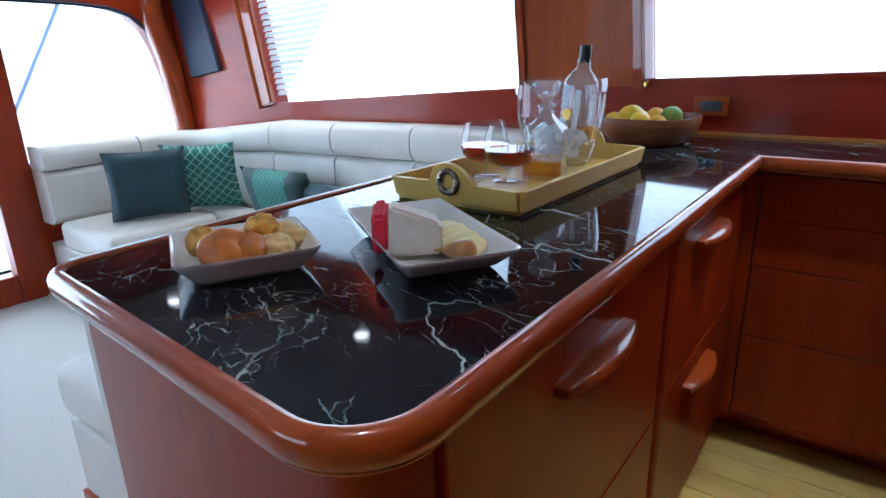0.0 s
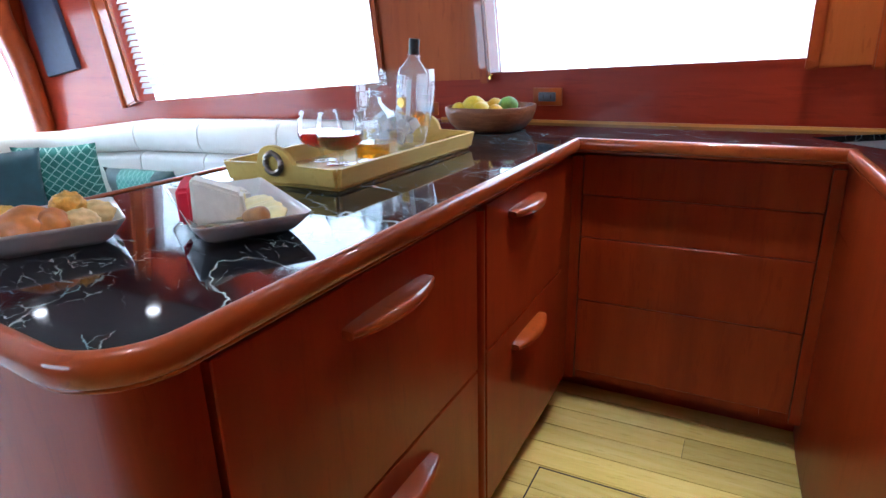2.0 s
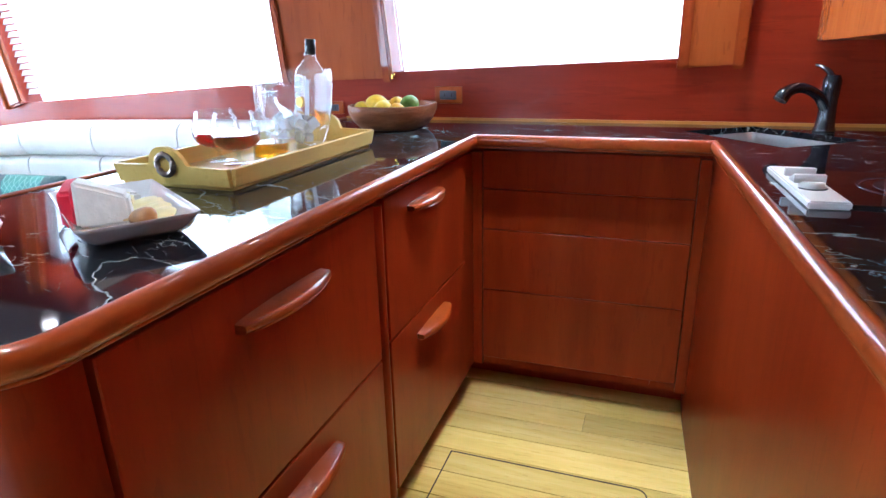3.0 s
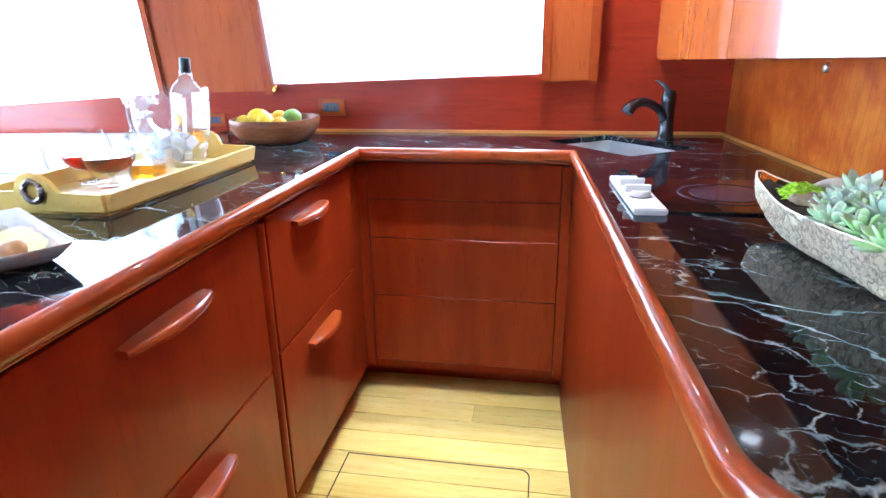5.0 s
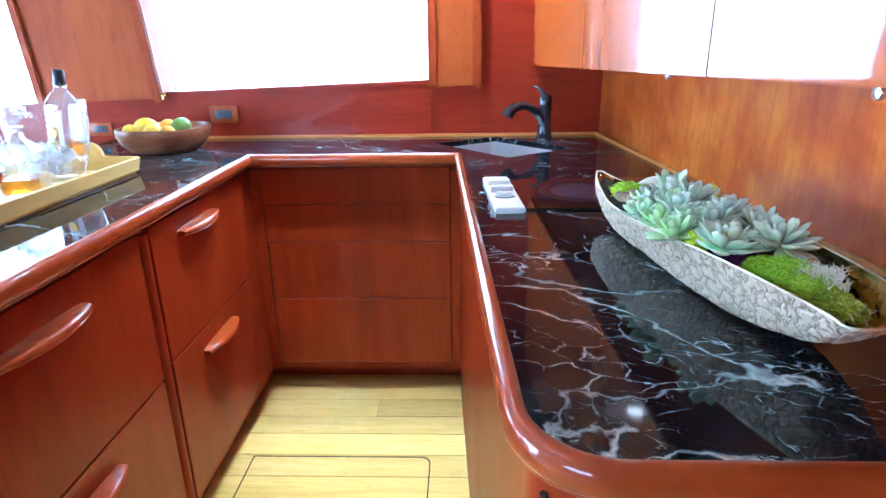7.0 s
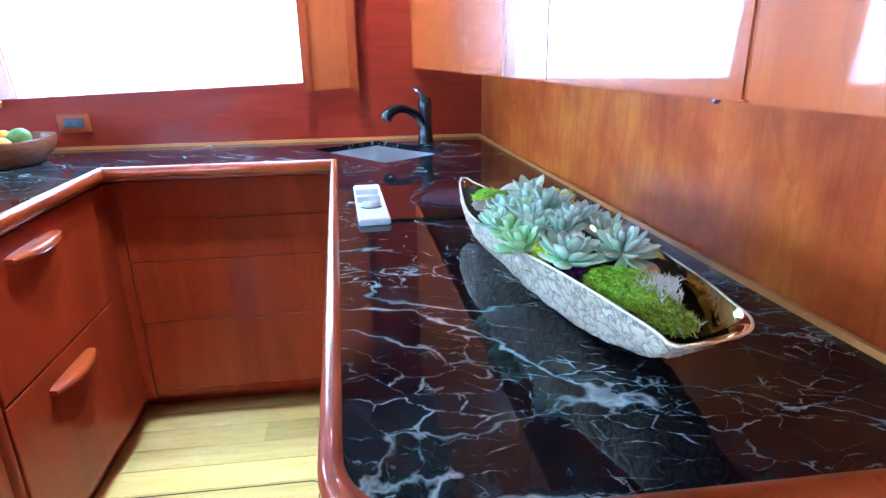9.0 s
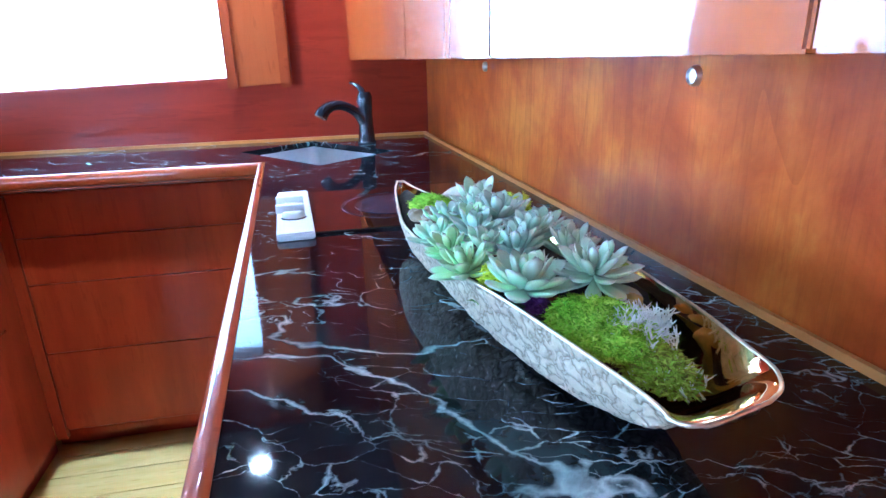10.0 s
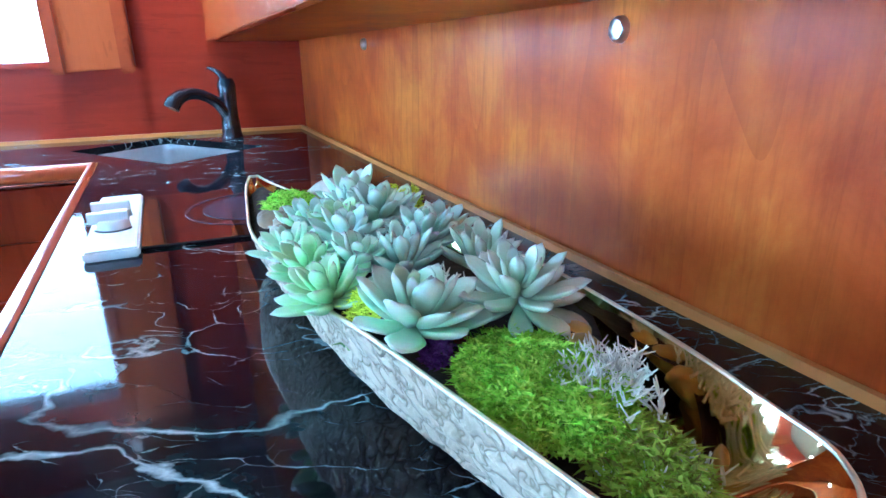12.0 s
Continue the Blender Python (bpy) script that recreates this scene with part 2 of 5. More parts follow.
def thin_glass(name, tint=(0.97, 0.98, 0.98), haze=0.0, rough=0.02):
    """Thin clear wall: light goes straight through, Fresnel gloss on top, a little haze where frosted."""
    m, n, l, b = material(name, rough, 0, tint)
    t = n.new("ShaderNodeBsdfTransparent")
    t.inputs["Color"].default_value = (*tint, 1)
    g = n.new("ShaderNodeBsdfGlossy")
    g.inputs["Roughness"].default_value = rough
    d = n.new("ShaderNodeBsdfTranslucent")
    d.inputs["Color"].default_value = (0.95, 0.96, 0.98, 1)
    h = n.new("ShaderNodeMixShader")
    h.inputs["Fac"].default_value = haze
    l.new(t.outputs["BSDF"], h.inputs[1])
    l.new(d.outputs["BSDF"], h.inputs[2])
    f = n.new("ShaderNodeLayerWeight")
    f.inputs["Blend"].default_value = 0.5
    s = n.new("ShaderNodeMixShader")
    rise = math_node(n, l, "POWER", f.outputs["Facing"], 2.6)
    l.new(math_node(n, l, "ADD", math_node(n, l, "MULTIPLY", rise, 0.85), 0.045), s.inputs["Fac"])
    l.new(h.outputs["Shader"], s.inputs[1])
    l.new(g.outputs["BSDF"], s.inputs[2])
    l.new(s.outputs["Shader"], n["Material Output"].inputs["Surface"])
    return m


M_GLASS = thin_glass("clear_glass", (0.97, 0.98, 0.98), 0.03)
M_PANE = glass("window_pane", (1, 1, 1), 0.0, 1.1)
M_WINE = thin_glass("red_wine", (0.60, 0.008, 0.014), 0.0)
M_WHISKY = thin_glass("amber_spirit", (1.0, 0.62, 0.07), 0.0)
M_ICE = thin_glass("ice", (0.99, 0.995, 1.0), 0.55, 0.05)
M_CUTGLASS = thin_glass("cut_glass", (0.94, 0.96, 0.97), 0.10, 0.02)
M_SEAL = plain("stamped_gold_seal", (0.55, 0.34, 0.05), 0.42, 0.7, 0.3, 120)
M_SKYWHITE = glow("hazy_bright_daylight", (0.83, 0.92, 1.0), WINDOW_GLOW)
M_SKYAFT = glow("sunlit_cockpit_daylight", (0.85, 0.93, 1.0), AFT_GLOW)
M_LAMP = glow("lamp_lens", (1.0, 0.96, 0.92), 140.0)
M_PUCK = glow("puck_lens", (1.0, 0.97, 0.92), 4.0)


def blind_material():
    m, n, l, b = material("white_blind", 0.6, 0, (0.85, 0.85, 0.84))
    t = n.new("ShaderNodeBsdfTranslucent")
    t.inputs["Color"].default_value = (0.85, 0.87, 0.9, 1)
    s = n.new("ShaderNodeMixShader")
    s.inputs["Fac"].default_value = 0.22
    l.new(b.outputs["BSDF"], s.inputs[1])
    l.new(t.outputs["BSDF"], s.inputs[2])
    l.new(s.outputs["Shader"], n["Material Output"].inputs["Surface"])
    return m


M_BLIND = blind_material()


# ---- mesh helpers ----
def part(name, bm, mat, parent=None, label="", smooth=False, kind=""):
    me = bpy.data.meshes.new(name)
    bmesh.ops.recalc_face_normals(bm, faces=bm.faces)
    bm.to_mesh(me)
    bm.free()
    for mm in mat if isinstance(mat, (list, tuple)) else (mat,):
        me.materials.append(mm)
    if smooth:
        me.polygons.foreach_set("use_smooth", [True] * len(me.polygons))
    ob = new(name, me)
    if parent is not None:
        ob.parent = parent
    return tagged(ob, label, kind=kind)


def shade(ob, angle=40):
    """Smooth faces, sharp edges past the angle."""
    me = ob.data
    me.polygons.foreach_set("use_smooth", [True] * len(me.polygons))
    me.set_sharp_from_angle(angle=radians(angle))
    return ob


def thing(name, label, category, group="", at=(0, 0, 0), rz=0):
    e = new(name)
    e.empty_display_size = 0.05
    e.matrix_basis = pose(*at, 0, 0, rz)
    return tagged(e, label, category, group)


def box(x0, x1, y0, y1, z0, z1, r=0.0, seg=2, bm=None):
    bm = bm or bmesh.new()
    g = bmesh.ops.create_cube(bm, size=1.0)
    for v in g["verts"]:
        v.co = Vector((x0 + (v.co.x + 0.5) * (x1 - x0), y0 + (v.co.y + 0.5) * (y1 - y0), z0 + (v.co.z + 0.5) * (z1 - z0)))
    if r:
        es = list({e for v in g["verts"] for e in v.link_edges})
        bmesh.ops.bevel(bm, geom=es, offset=r, segments=seg, profile=0.5, affect="EDGES")
    return bm


def prism(pts, lo, hi, place, bm=None):
    """Extrude the outline pts (pairs) from lo to hi; place(a, b, c) gives the point."""
    bm = bm or bmesh.new()
    a = [bm.verts.new(place(p, q, lo)) for p, q in pts]
    b = [bm.verts.new(place(p, q, hi)) for p, q in pts]
    bm.faces.new(a)
    bm.faces.new(b[::-1])
    for i in range(len(pts)):
        j = (i + 1) % len(pts)
        bm.faces.new((a[i], b[i], b[j], a[j]))
    return bm


XZ = lambda p, q, c: (p, c, q)
YZ = lambda p, q, c: (c, p, q)
XY = lambda p, q, c: (p, q, c)


def lathe(profile, seg=32, bm=None, at=(0, 0, 0), sx=1.0, sy=1.0, power=2.0):
    """Turn (radius, z) round the z axis; power above 2 squares it off."""
    bm = bm or bmesh.new()
    rings = []
    for r, z in profile:
        if r < 1e-5:
            rings.append([bm.verts.new((at[0], at[1], at[2] + z))])
            continue
        ring = []
        for i in range(seg):
            a = 2 * math.pi * i / seg
            c, s = math.cos(a), math.sin(a)
            k = (abs(c) ** power + abs(s) ** power) ** (-1 / power)
            ring.append(bm.verts.new((at[0] + r * c * k * sx, at[1] + r * s * k * sy, at[2] + z)))
        rings.append(ring)
    for p, q in zip(rings, rings[1:]):
        if len(p) == 1 and len(q) == 1:
            continue
        for i in range(seg):
            j = (i + 1) % seg
            if len(p) == 1:
                bm.faces.new((p[0], q[i], q[j]))
            elif len(q) == 1:
                bm.faces.new((p[i], p[j], q[0]))
            else:
                bm.faces.new((p[i], p[j], q[j], q[i]))
    return bm


def tube(points, radii, seg=12, bm=None, flat=1.0):
    """A round bar along points with a radius at each."""
    bm = bm or bmesh.new()
    pts = [Vector(p) for p in points]
    rings, up = [], Vector((0, 0, 1))
    for i, p in enumerate(pts):
        d = (pts[min(i + 1, len(pts) - 1)] - pts[max(i - 1, 0)]).normalized()
        ref = up if abs(d.dot(up)) < 0.95 else Vector((0, 1, 0))
        s = d.cross(ref).normalized()
        u = s.cross(d)
        rings.append([bm.verts.new(p + radii[i] * (math.cos(2 * math.pi * k / seg) * s + flat * math.sin(2 * math.pi * k / seg) * u)) for k in range(seg)])
    for p, q in zip(rings, rings[1:]):
        for k in range(seg):
            j = (k + 1) % seg
            bm.faces.new((p[k], p[j], q[j], q[k]))
    bm.faces.new(rings[0][::-1])
    bm.faces.new(rings[-1])
    return bm


def curve(points, n=8):
    """Smooth line through points (Catmull-Rom)."""
    p = [Vector(q) for q in points]
    p = [2 * p[0] - p[1]] + p + [2 * p[-1] - p[-2]]
    out = []
    for i in range(1, len(p) - 2):
        for k in range(n):
            t = k / n
            out.append(0.5 * (2 * p[i] + (p[i + 1] - p[i - 1]) * t + (2 * p[i - 1] - 5 * p[i] + 4 * p[i + 1] - p[i + 2]) * t * t + (3 * p[i] - p[i - 1] - 3 * p[i + 1] + p[i + 2]) * t ** 3))
    out.append(p[-2])
    return out


def arc(c, r, a0, a1, n=8):
    return [(c[0] + r * math.cos(radians(a0 + (a1 - a0) * i / n)), c[1] + r * math.sin(radians(a0 + (a1 - a0) * i / n))) for i in range(n + 1)]


def fillet(a, b, c, r, n=8):
    """Rounded corner at b between a and c."""
    a, b, c = Vector(a), Vector(b), Vector(c)
    u, w = (a - b).normalized(), (c - b).normalized()
    half = u.angle(w) / 2
    d = r / math.tan(half)
    o = b + (u + w).normalized() * (r / math.sin(half))
    p, q = b + u * d - o, b + w * d - o
    total = p.angle_signed(q)
    out = []
    for i in range(n + 1):
        t = -total * i / n
        out.append((o.x + p.x * math.cos(t) - p.y * math.sin(t), o.y + p.x * math.sin(t) + p.y * math.cos(t)))
    return out


def sweep(path, profile, bm=None):
    """Sweep (outward, z) along a path in plan; outward lies to the right of travel... corners mitred."""
    bm = bm or bmesh.new()
    pts = [Vector(p) for p in path]
    rings = []
    for i, p in enumerate(pts):
        ns = []
        if i > 0:
            d = (p - pts[i - 1]).normalized()
            ns.append(Vector((d.y, -d.x)))
        if i < len(pts) - 1:
            d = (pts[i + 1] - p).normalized()
            ns.append(Vector((d.y, -d.x)))
        nrm = sum(ns, Vector((0, 0))).normalized()
        nrm /= max(0.3, nrm.dot(ns[0]))
        rings.append([bm.verts.new((p.x + nrm.x * o, p.y + nrm.y * o, z)) for o, z in profile])
    for p, q in zip(rings, rings[1:]):
        for k in range(len(profile)):
            j = (k + 1) % len(profile)
            bm.faces.new((p[k], p[j], q[j], q[k]))
    bm.faces.new(rings[0])
    bm.faces.new(rings[-1][::-1])
    return bm


# ---- the room ----
BACK = 2.29                                   # face of the wall with the long windows
AFT = -3.05                                   # face of the bulkhead behind the sofa
TOP = 0.918                                   # counter top
CEIL = 2.02


def east(y):
    """The bulkhead behind the galley stands slightly askew."""
    return 1.446 + 0.080 * (BACK - y)


SOUTH = -2.3

# floor: sub-floor, then boards and carpet
floor = tagged(part("floor", box(AFT - 0.2, 2.0, SOUTH - 0.2, BACK + 0.2, -0.12, -0.012), M_DARKGAP, kind="structure"), "dark sub-floor under the galley boards", "floor")
tagged(part("carpet", box(AFT - 0.02, -0.36, SOUTH, BACK, -0.011, 0.0), M_CARPET, kind="structure"), "pale grey wall-to-wall carpet in the saloon", "carpet")

# wall with the long windows: sills rise gently towards the galley
W1L, W1R, W2L, W2R = -2.215, -0.645, -0.193, 0.826
SILL1L, SILL1R, SILL2L, SILL2R = 0.962, 1.060, 1.092, 1.125
HEAD = 1.72
LEANW = -0.19                                  # window sides rake this much per metre of height


def rake(x, z, k=LEANW):
    return x + k * (z - 1.0)


bm = bmesh.new()
T0, T1 = BACK, BACK + 0.12
E = east(BACK) + 0.05
prism([(AFT - 0.1, 0), (W1L, 0), (rake(W1L, SILL1L), SILL1L), (rake(W1L, HEAD), HEAD), (rake(W1L, HEAD), CEIL), (AFT - 0.1, CEIL)], T0, T1, XZ, bm)
prism([(W1L, 0), (W1R, 0), (W1R, SILL1R), (rake(W1L, SILL1L), SILL1L)], T0, T1, XZ, bm)
prism([(W1R, 0), (W2L, 0), (W2L, SILL2L), (W2L - 0.056, HEAD), (W1R - 0.03, HEAD), (W1R, SILL1R)], T0, T1, XZ, bm)
prism([(W2L, 0), (W2R, 0), (W2R, SILL2R), (W2L, SILL2L)], T0, T1, XZ, bm)
prism([(W2R, 0), (E + 0.1, 0), (E + 0.1, HEAD), (W2R, HEAD)], T0, T1, XZ, bm)
prism([(rake(W1L, HEAD), HEAD), (E + 0.1, HEAD), (E + 0.1, CEIL), (rake(W1L, HEAD), CEIL)], T0, T1, XZ, bm)
tagged(part("wall_north", bm, M_CHERRY_X, kind="structure"), "varnished red cherry panelling below long windows", "wall")

# the other walls and the ceiling
bm = bmesh.new()
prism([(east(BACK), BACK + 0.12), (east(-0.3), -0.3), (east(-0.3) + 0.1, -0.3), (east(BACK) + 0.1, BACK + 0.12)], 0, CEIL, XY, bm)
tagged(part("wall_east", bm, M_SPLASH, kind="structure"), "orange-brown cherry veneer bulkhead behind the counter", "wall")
# unseen wall, added in dark cherry to cut bounce onto the drawers
bm = prism([(east(-0.3), -0.3), (east(SOUTH), SOUTH - 0.1), (east(SOUTH) + 0.1, SOUTH - 0.1), (east(-0.3) + 0.1, -0.3)], 0, CEIL, XY)
tagged(part("wall_passage", bm, M_CHERRY, kind="structure"), "unseen dark cherry wall added to cut bounced light", "wall")

WIN3 = [(1.37, 0.70), (2.262, 0.70), (2.255, 0.82), (2.215, 1.06), (2.165, 1.26), (2.11, 1.375), (2.03, 1.445), (1.92, 1.48), (1.75, 1.495), (1.37, 1.50)]
bm = bmesh.new()
ax, bx = AFT - 0.1, AFT
prism([(1.37, 0.0), (BACK, 0.0), (BACK, 0.70), (1.37, 0.70)], ax, bx, YZ, bm)
right = WIN3[1:]
for (y0, z0), (y1, z1) in zip(right[:5], right[1:6]):
    prism([(y0, z0), (BACK, z0), (BACK, z1), (y1, z1)], ax, bx, YZ, bm)
for (y0, z0), (y1, z1) in zip(right[5:], right[6:]):
    prism([(y0, z0), (y0, CEIL), (y1, CEIL), (y1, z1)], ax, bx, YZ, bm)
prism([(right[5][0], right[5][1]), (BACK, right[5][1]), (BACK, CEIL), (right[5][0], CEIL)], ax, bx, YZ, bm)
prism([(1.20, 0.0), (1.37, 0.0), (1.37, CEIL), (1.20, CEIL)], ax, bx, YZ, bm)
prism([(-0.30, 0.0), (1.20, 0.0), (1.20, 0.14), (-0.30, 0.14)], ax, bx, YZ, bm)
prism([(-0.30, 1.85), (1.20, 1.85), (1.20, CEIL), (-0.30, CEIL)], ax, bx, YZ, bm)
prism([(SOUTH - 0.1, 0.0), (-0.30, 0.0), (-0.30, CEIL), (SOUTH - 0.1, CEIL)], ax, bx, YZ, bm)
tagged(part("wall_west", bm, M_CHERRY, kind="structure"), "dark cherry aft bulkhead with an arched window", "wall")

bm = bmesh.new()
# the unseen opening between these boxes is added to let daylight in
for x0, x1, z0, z1 in ((AFT - 0.1, 2.0, 0, 1.0), (AFT - 0.1, -2.4, 1.0, 1.72), (-0.25, 2.0, 1.0, 1.72), (AFT - 0.1, 2.0, 1.72, CEIL)):
    box(x0, x1, SOUTH - 0.1, SOUTH, z0, z1, bm=bm)
tagged(part("wall_south", bm, M_CHERRY_X, kind="structure"), "cherry panelling on the far side of the saloon", "wall")
tagged(part("ceiling", box(AFT - 0.2, 2.0, SOUTH - 0.2, BACK + 0.2, CEIL, CEIL + 0.08), M_CEIL, kind="structure"), "soft grey cabin headliner", "ceiling")


# ---- windows ----
def pane(name, pts, lo, hi, place, parent):
    ob = part(name, prism(pts, lo, hi, place), M_PANE, parent)
    ob.visible_shadow = False
    return ob


win1 = thing("window_1", "long saloon window with white blind in cherry frame", "window")
win1["kind"] = "structure"
pane("pane", [(W1L - 0.02, SILL1L), (W1R, SILL1R), (W1R - 0.03, HEAD), (rake(W1L, HEAD), HEAD)], BACK + 0.09, BACK + 0.096, XZ, win1)
# raked side post with a rounded bead, and a slim sill line
bm = prism([(rake(W1L, 0.93) - 0.085, 0.93), (rake(W1L, 0.93) + 0.034, 0.93 + 0.036), (rake(W1L, 1.9) + 0.034, 1.9), (rake(W1L, 1.9) - 0.085, 1.9)], BACK - 0.035, BACK, XZ)
bmesh.ops.bevel(bm, geom=list(bm.edges), offset=0.01, segments=3, affect="EDGES")
shade(part("side_frame", bm, M_RIM, win1))
shade(part("side_bead", tube([(rake(W1L, z) - 0.065, BACK - 0.035, z) for z in (0.935, 1.3, 1.9)], [0.016] * 3), M_RIM, win1))
bm = bmesh.new()
prism([(W1L, SILL1L - 0.012), (W1R, SILL1R - 0.012), (W1R, SILL1R + 0.002), (W1L, SILL1L + 0.002)], BACK - 0.006, BACK + 0.09, XZ, bm)
part("window_sill", bm, M_CHERRY_X, win1)
# slats stop on a slant, shaped to imitate the edge of the glare
for i in range(24):
    z = 1.0 + i * 0.03
    x0 = rake(W1L, z) - 0.02
    xr = min(-1.55, -2.16 + 0.95 * (z - 0.97))
    zr = z + 0.058 * (xr - x0)
    if xr < x0 + 0.03:
        continue
    s = bmesh.new()
    vs = [s.verts.new(p) for p in ((x0, BACK + 0.050, z), (xr, BACK + 0.050, zr), (xr, BACK + 0.066, zr + 0.026), (x0, BACK + 0.066, z + 0.026))]
    s.faces.new(vs)
    bmesh.ops.solidify(s, geom=s.faces[:], thickness=0.0012)
    part("slat", s, M_BLIND, win1)

win2 = thing("window_2", "wide bright galley window in cherry wall", "window")
win2["kind"] = "structure"
pane("pane", [(W2L, SILL2L), (W2R, SILL2R), (W2R, HEAD), (W2L - 0.056, HEAD)], BACK + 0.09, BACK + 0.096, XZ, win2)
part("window_sill", prism([(W2L, SILL2L - 0.012), (W2R, SILL2R - 0.012), (W2R, SILL2R + 0.002), (W2L, SILL2L + 0.002)], BACK - 0.004, BACK + 0.09, XZ), M_CHERRY_X, win2)


def pilaster(name, xl, xr, zb, shift, label):
    """A proud upright panel between windows, with a raised band down each side."""
    p = thing(name, label, "pilaster")
    top = 1.95
    f = lambda x, z: x + shift * (z - zb)
    bm = prism([(xl, zb - 0.012), (xr, zb), (f(xr, top), top), (f(xl, top), top)], BACK - 0.022, BACK, XZ)
    bmesh.ops.bevel(bm, geom=[e for e in bm.edges], offset=0.004, segments=2, affect="EDGES")
    shade(part("panel", bm, M_POST, p))
    for a, b in ((0.0, 0.035), (xr - xl - 0.035, xr - xl)):
        bm = prism([(xl + a, zb - 0.016), (xl + b, zb - 0.014), (f(xl + b, top), top), (f(xl + a, top), top)], BACK - 0.034, BACK - 0.0215, XZ)
        bmesh.ops.bevel(bm, geom=[e for e in bm.edges], offset=0.005, segments=2, affect="EDGES")
        shade(part("side_band", bm, M_RIM, p))
    return p


post_a = pilaster("window_pilaster", -0.667, -0.185, 1.072, -0.09, "cherry pilaster panel between two long windows")
shade(part("catch", lathe([(0, 0), (0.007, 0.001), (0.008, 0.012), (0.005, 0.02), (0, 0.021)], 12, at=(-0.178, BACK - 0.03, 1.070)), M_BRASS, post_a, "small brass blind catch"))
pilaster("window_pilaster", 0.815, 1.012, 1.108, 0.0, "narrow cherry pilaster beside the galley window")

win3 = thing("window_3", "arched aft window with dark rubber edge", "window")
win3["kind"] = "structure"
pane("pane", WIN3, AFT - 0.06, AFT - 0.055, YZ, win3)
shade(part("window_frame", tube([(AFT + 0.004, y, z) for y, z in WIN3[1:]], [0.011] * len(WIN3[1:]), 8), M_NAVY, win3, "dark blue rubber window seal"))
door1 = thing("door_1", "glazed cherry door to the cockpit, closed", "door")
door1["kind"] = "structure"
pane("pane", [(-0.30, 0.15), (1.20, 0.15), (1.20, 1.84), (-0.30, 1.84)], AFT - 0.06, AFT - 0.055, YZ, door1)
part("door_frame", prism([(1.19, 0.0), (1.30, 0.0), (1.30, 1.95), (1.19, 1.95)], AFT, AFT + 0.03, YZ), M_CHERRY, door1)
part("bottom_rail", prism([(-0.30, 0.0), (1.188, 0.0), (1.188, 0.15), (-0.30, 0.15)], AFT, AFT + 0.025, YZ), M_CHERRY, door1)
# rounded pillar in the aft corner and the dark wall panel beside it
pil = part("trim_pillar", tube([(AFT + 0.03, 2.25, 0.0), (AFT + 0.03, 2.25, 0.85), (AFT + 0.03, 2.21, 1.2), (AFT + 0.03, 2.15, 1.42), (AFT + 0.03, 2.13, CEIL)], [0.062] * 5, 16), M_RIM, kind="structure")
tagged(shade(pil), "polished rounded cherry pillar in the aft corner", "pillar")
pn = thing("wall_screen", "flat dark navy panel fixed to the cherry wall", "panel")
bm = prism([(-2.895, 1.095), (-2.61, 1.138), (-2.73, 1.60), (-3.0, 1.60)], BACK - 0.03, BACK, XZ)
bmesh.ops.bevel(bm, geom=list(bm.edges), offset=0.004, segments=2, affect="EDGES")
part("face", bm, M_NAVY, pn)

# daylight outside, blown out through the north and aft panes
part("backdrop", box(-9, 7, 5.2, 5.25, -1, 6), M_SKYWHITE, kind="structure")
part("backdrop", box(-7.3, -7.25, -6, 5.0, -1, 6), M_SKYAFT, kind="structure")
# out of view, lights the room through the opening in the south wall
part("backdrop", box(-7, 7, -5.6, -5.55, -1, 6), M_SKYWHITE, kind="structure")
rod = thing("outrigger_pole", "slim pale blue pole outside the aft window", "pole")
part("shaft", tube([(-4.6, 1.3, -0.1), (-4.6, 1.9, 0.91), (-4.6, 2.9, 2.59)], [0.016, 0.016, 0.014], 8), plain("pale_blue_pole", (0.30, 0.45, 0.70), 0.4), rod)

# ceiling lights, some only added fill: ring, lens and a lamp in each
light_group = "ceiling downlights"
# the last three are unseen, added to brighten plates, saloon and floor
for i, (x, y) in enumerate([(0.78, 2.06), (-2.2, 2.15), (-2.78, 1.86), (-1.51, 2.15), (0.26, 0.40), (-1.5, -0.4), (0.56, 1.55)]):
    d = thing("ceiling_downlight", "small round recessed headliner light, some added only as fill", "ceiling light", light_group, (x, y, CEIL))
    shade(part("ring", lathe([(0.034, -0.001), (0.048, -0.001), (0.046, -0.006), (0.036, -0.008), (0.034, -0.001)], 24), M_CHROME, d))
    part("lens", lathe([(0, -0.003), (0.034, -0.003), (0.034, -0.002), (0, -0.002)], 24), M_LAMP, d)
    lamp = bpy.data.lights.new("downlight", "AREA")
    lamp.shape, lamp.size, lamp.energy, lamp.color = "DISK", 0.06, LAMP_WATTS * (3.5, 3.0, 3.0, 3.0, 1.6, 3.0, 1.8)[i], (1.0, 0.95, 0.88)
    lamp.spread = radians({4: 90, 6: 65}.get(i, 110))
    lo = new("downlight", lamp)
    lo.matrix_basis = pose(x, y, CEIL - 0.012)

# ---- worktop ----
EDGE = [(-0.405, BACK - 0.002)]
EDGE += fillet((-0.405, 2.0), (-0.405, 0.482), (0.13, 0.432), 0.035, 6)
EDGE += fillet((-0.405, 0.482), (0.232, 0.4225), (0.235, 1.9), 0.075, 10)
EDGE += [(0.238, 1.905), (0.932, 1.905)]
EDGE += fillet((0.932, 1.905), (0.999, 0.421), (1.4, 0.421), 0.085, 10)
EDGE += [(east(0.42) - 0.002, 0.421)]
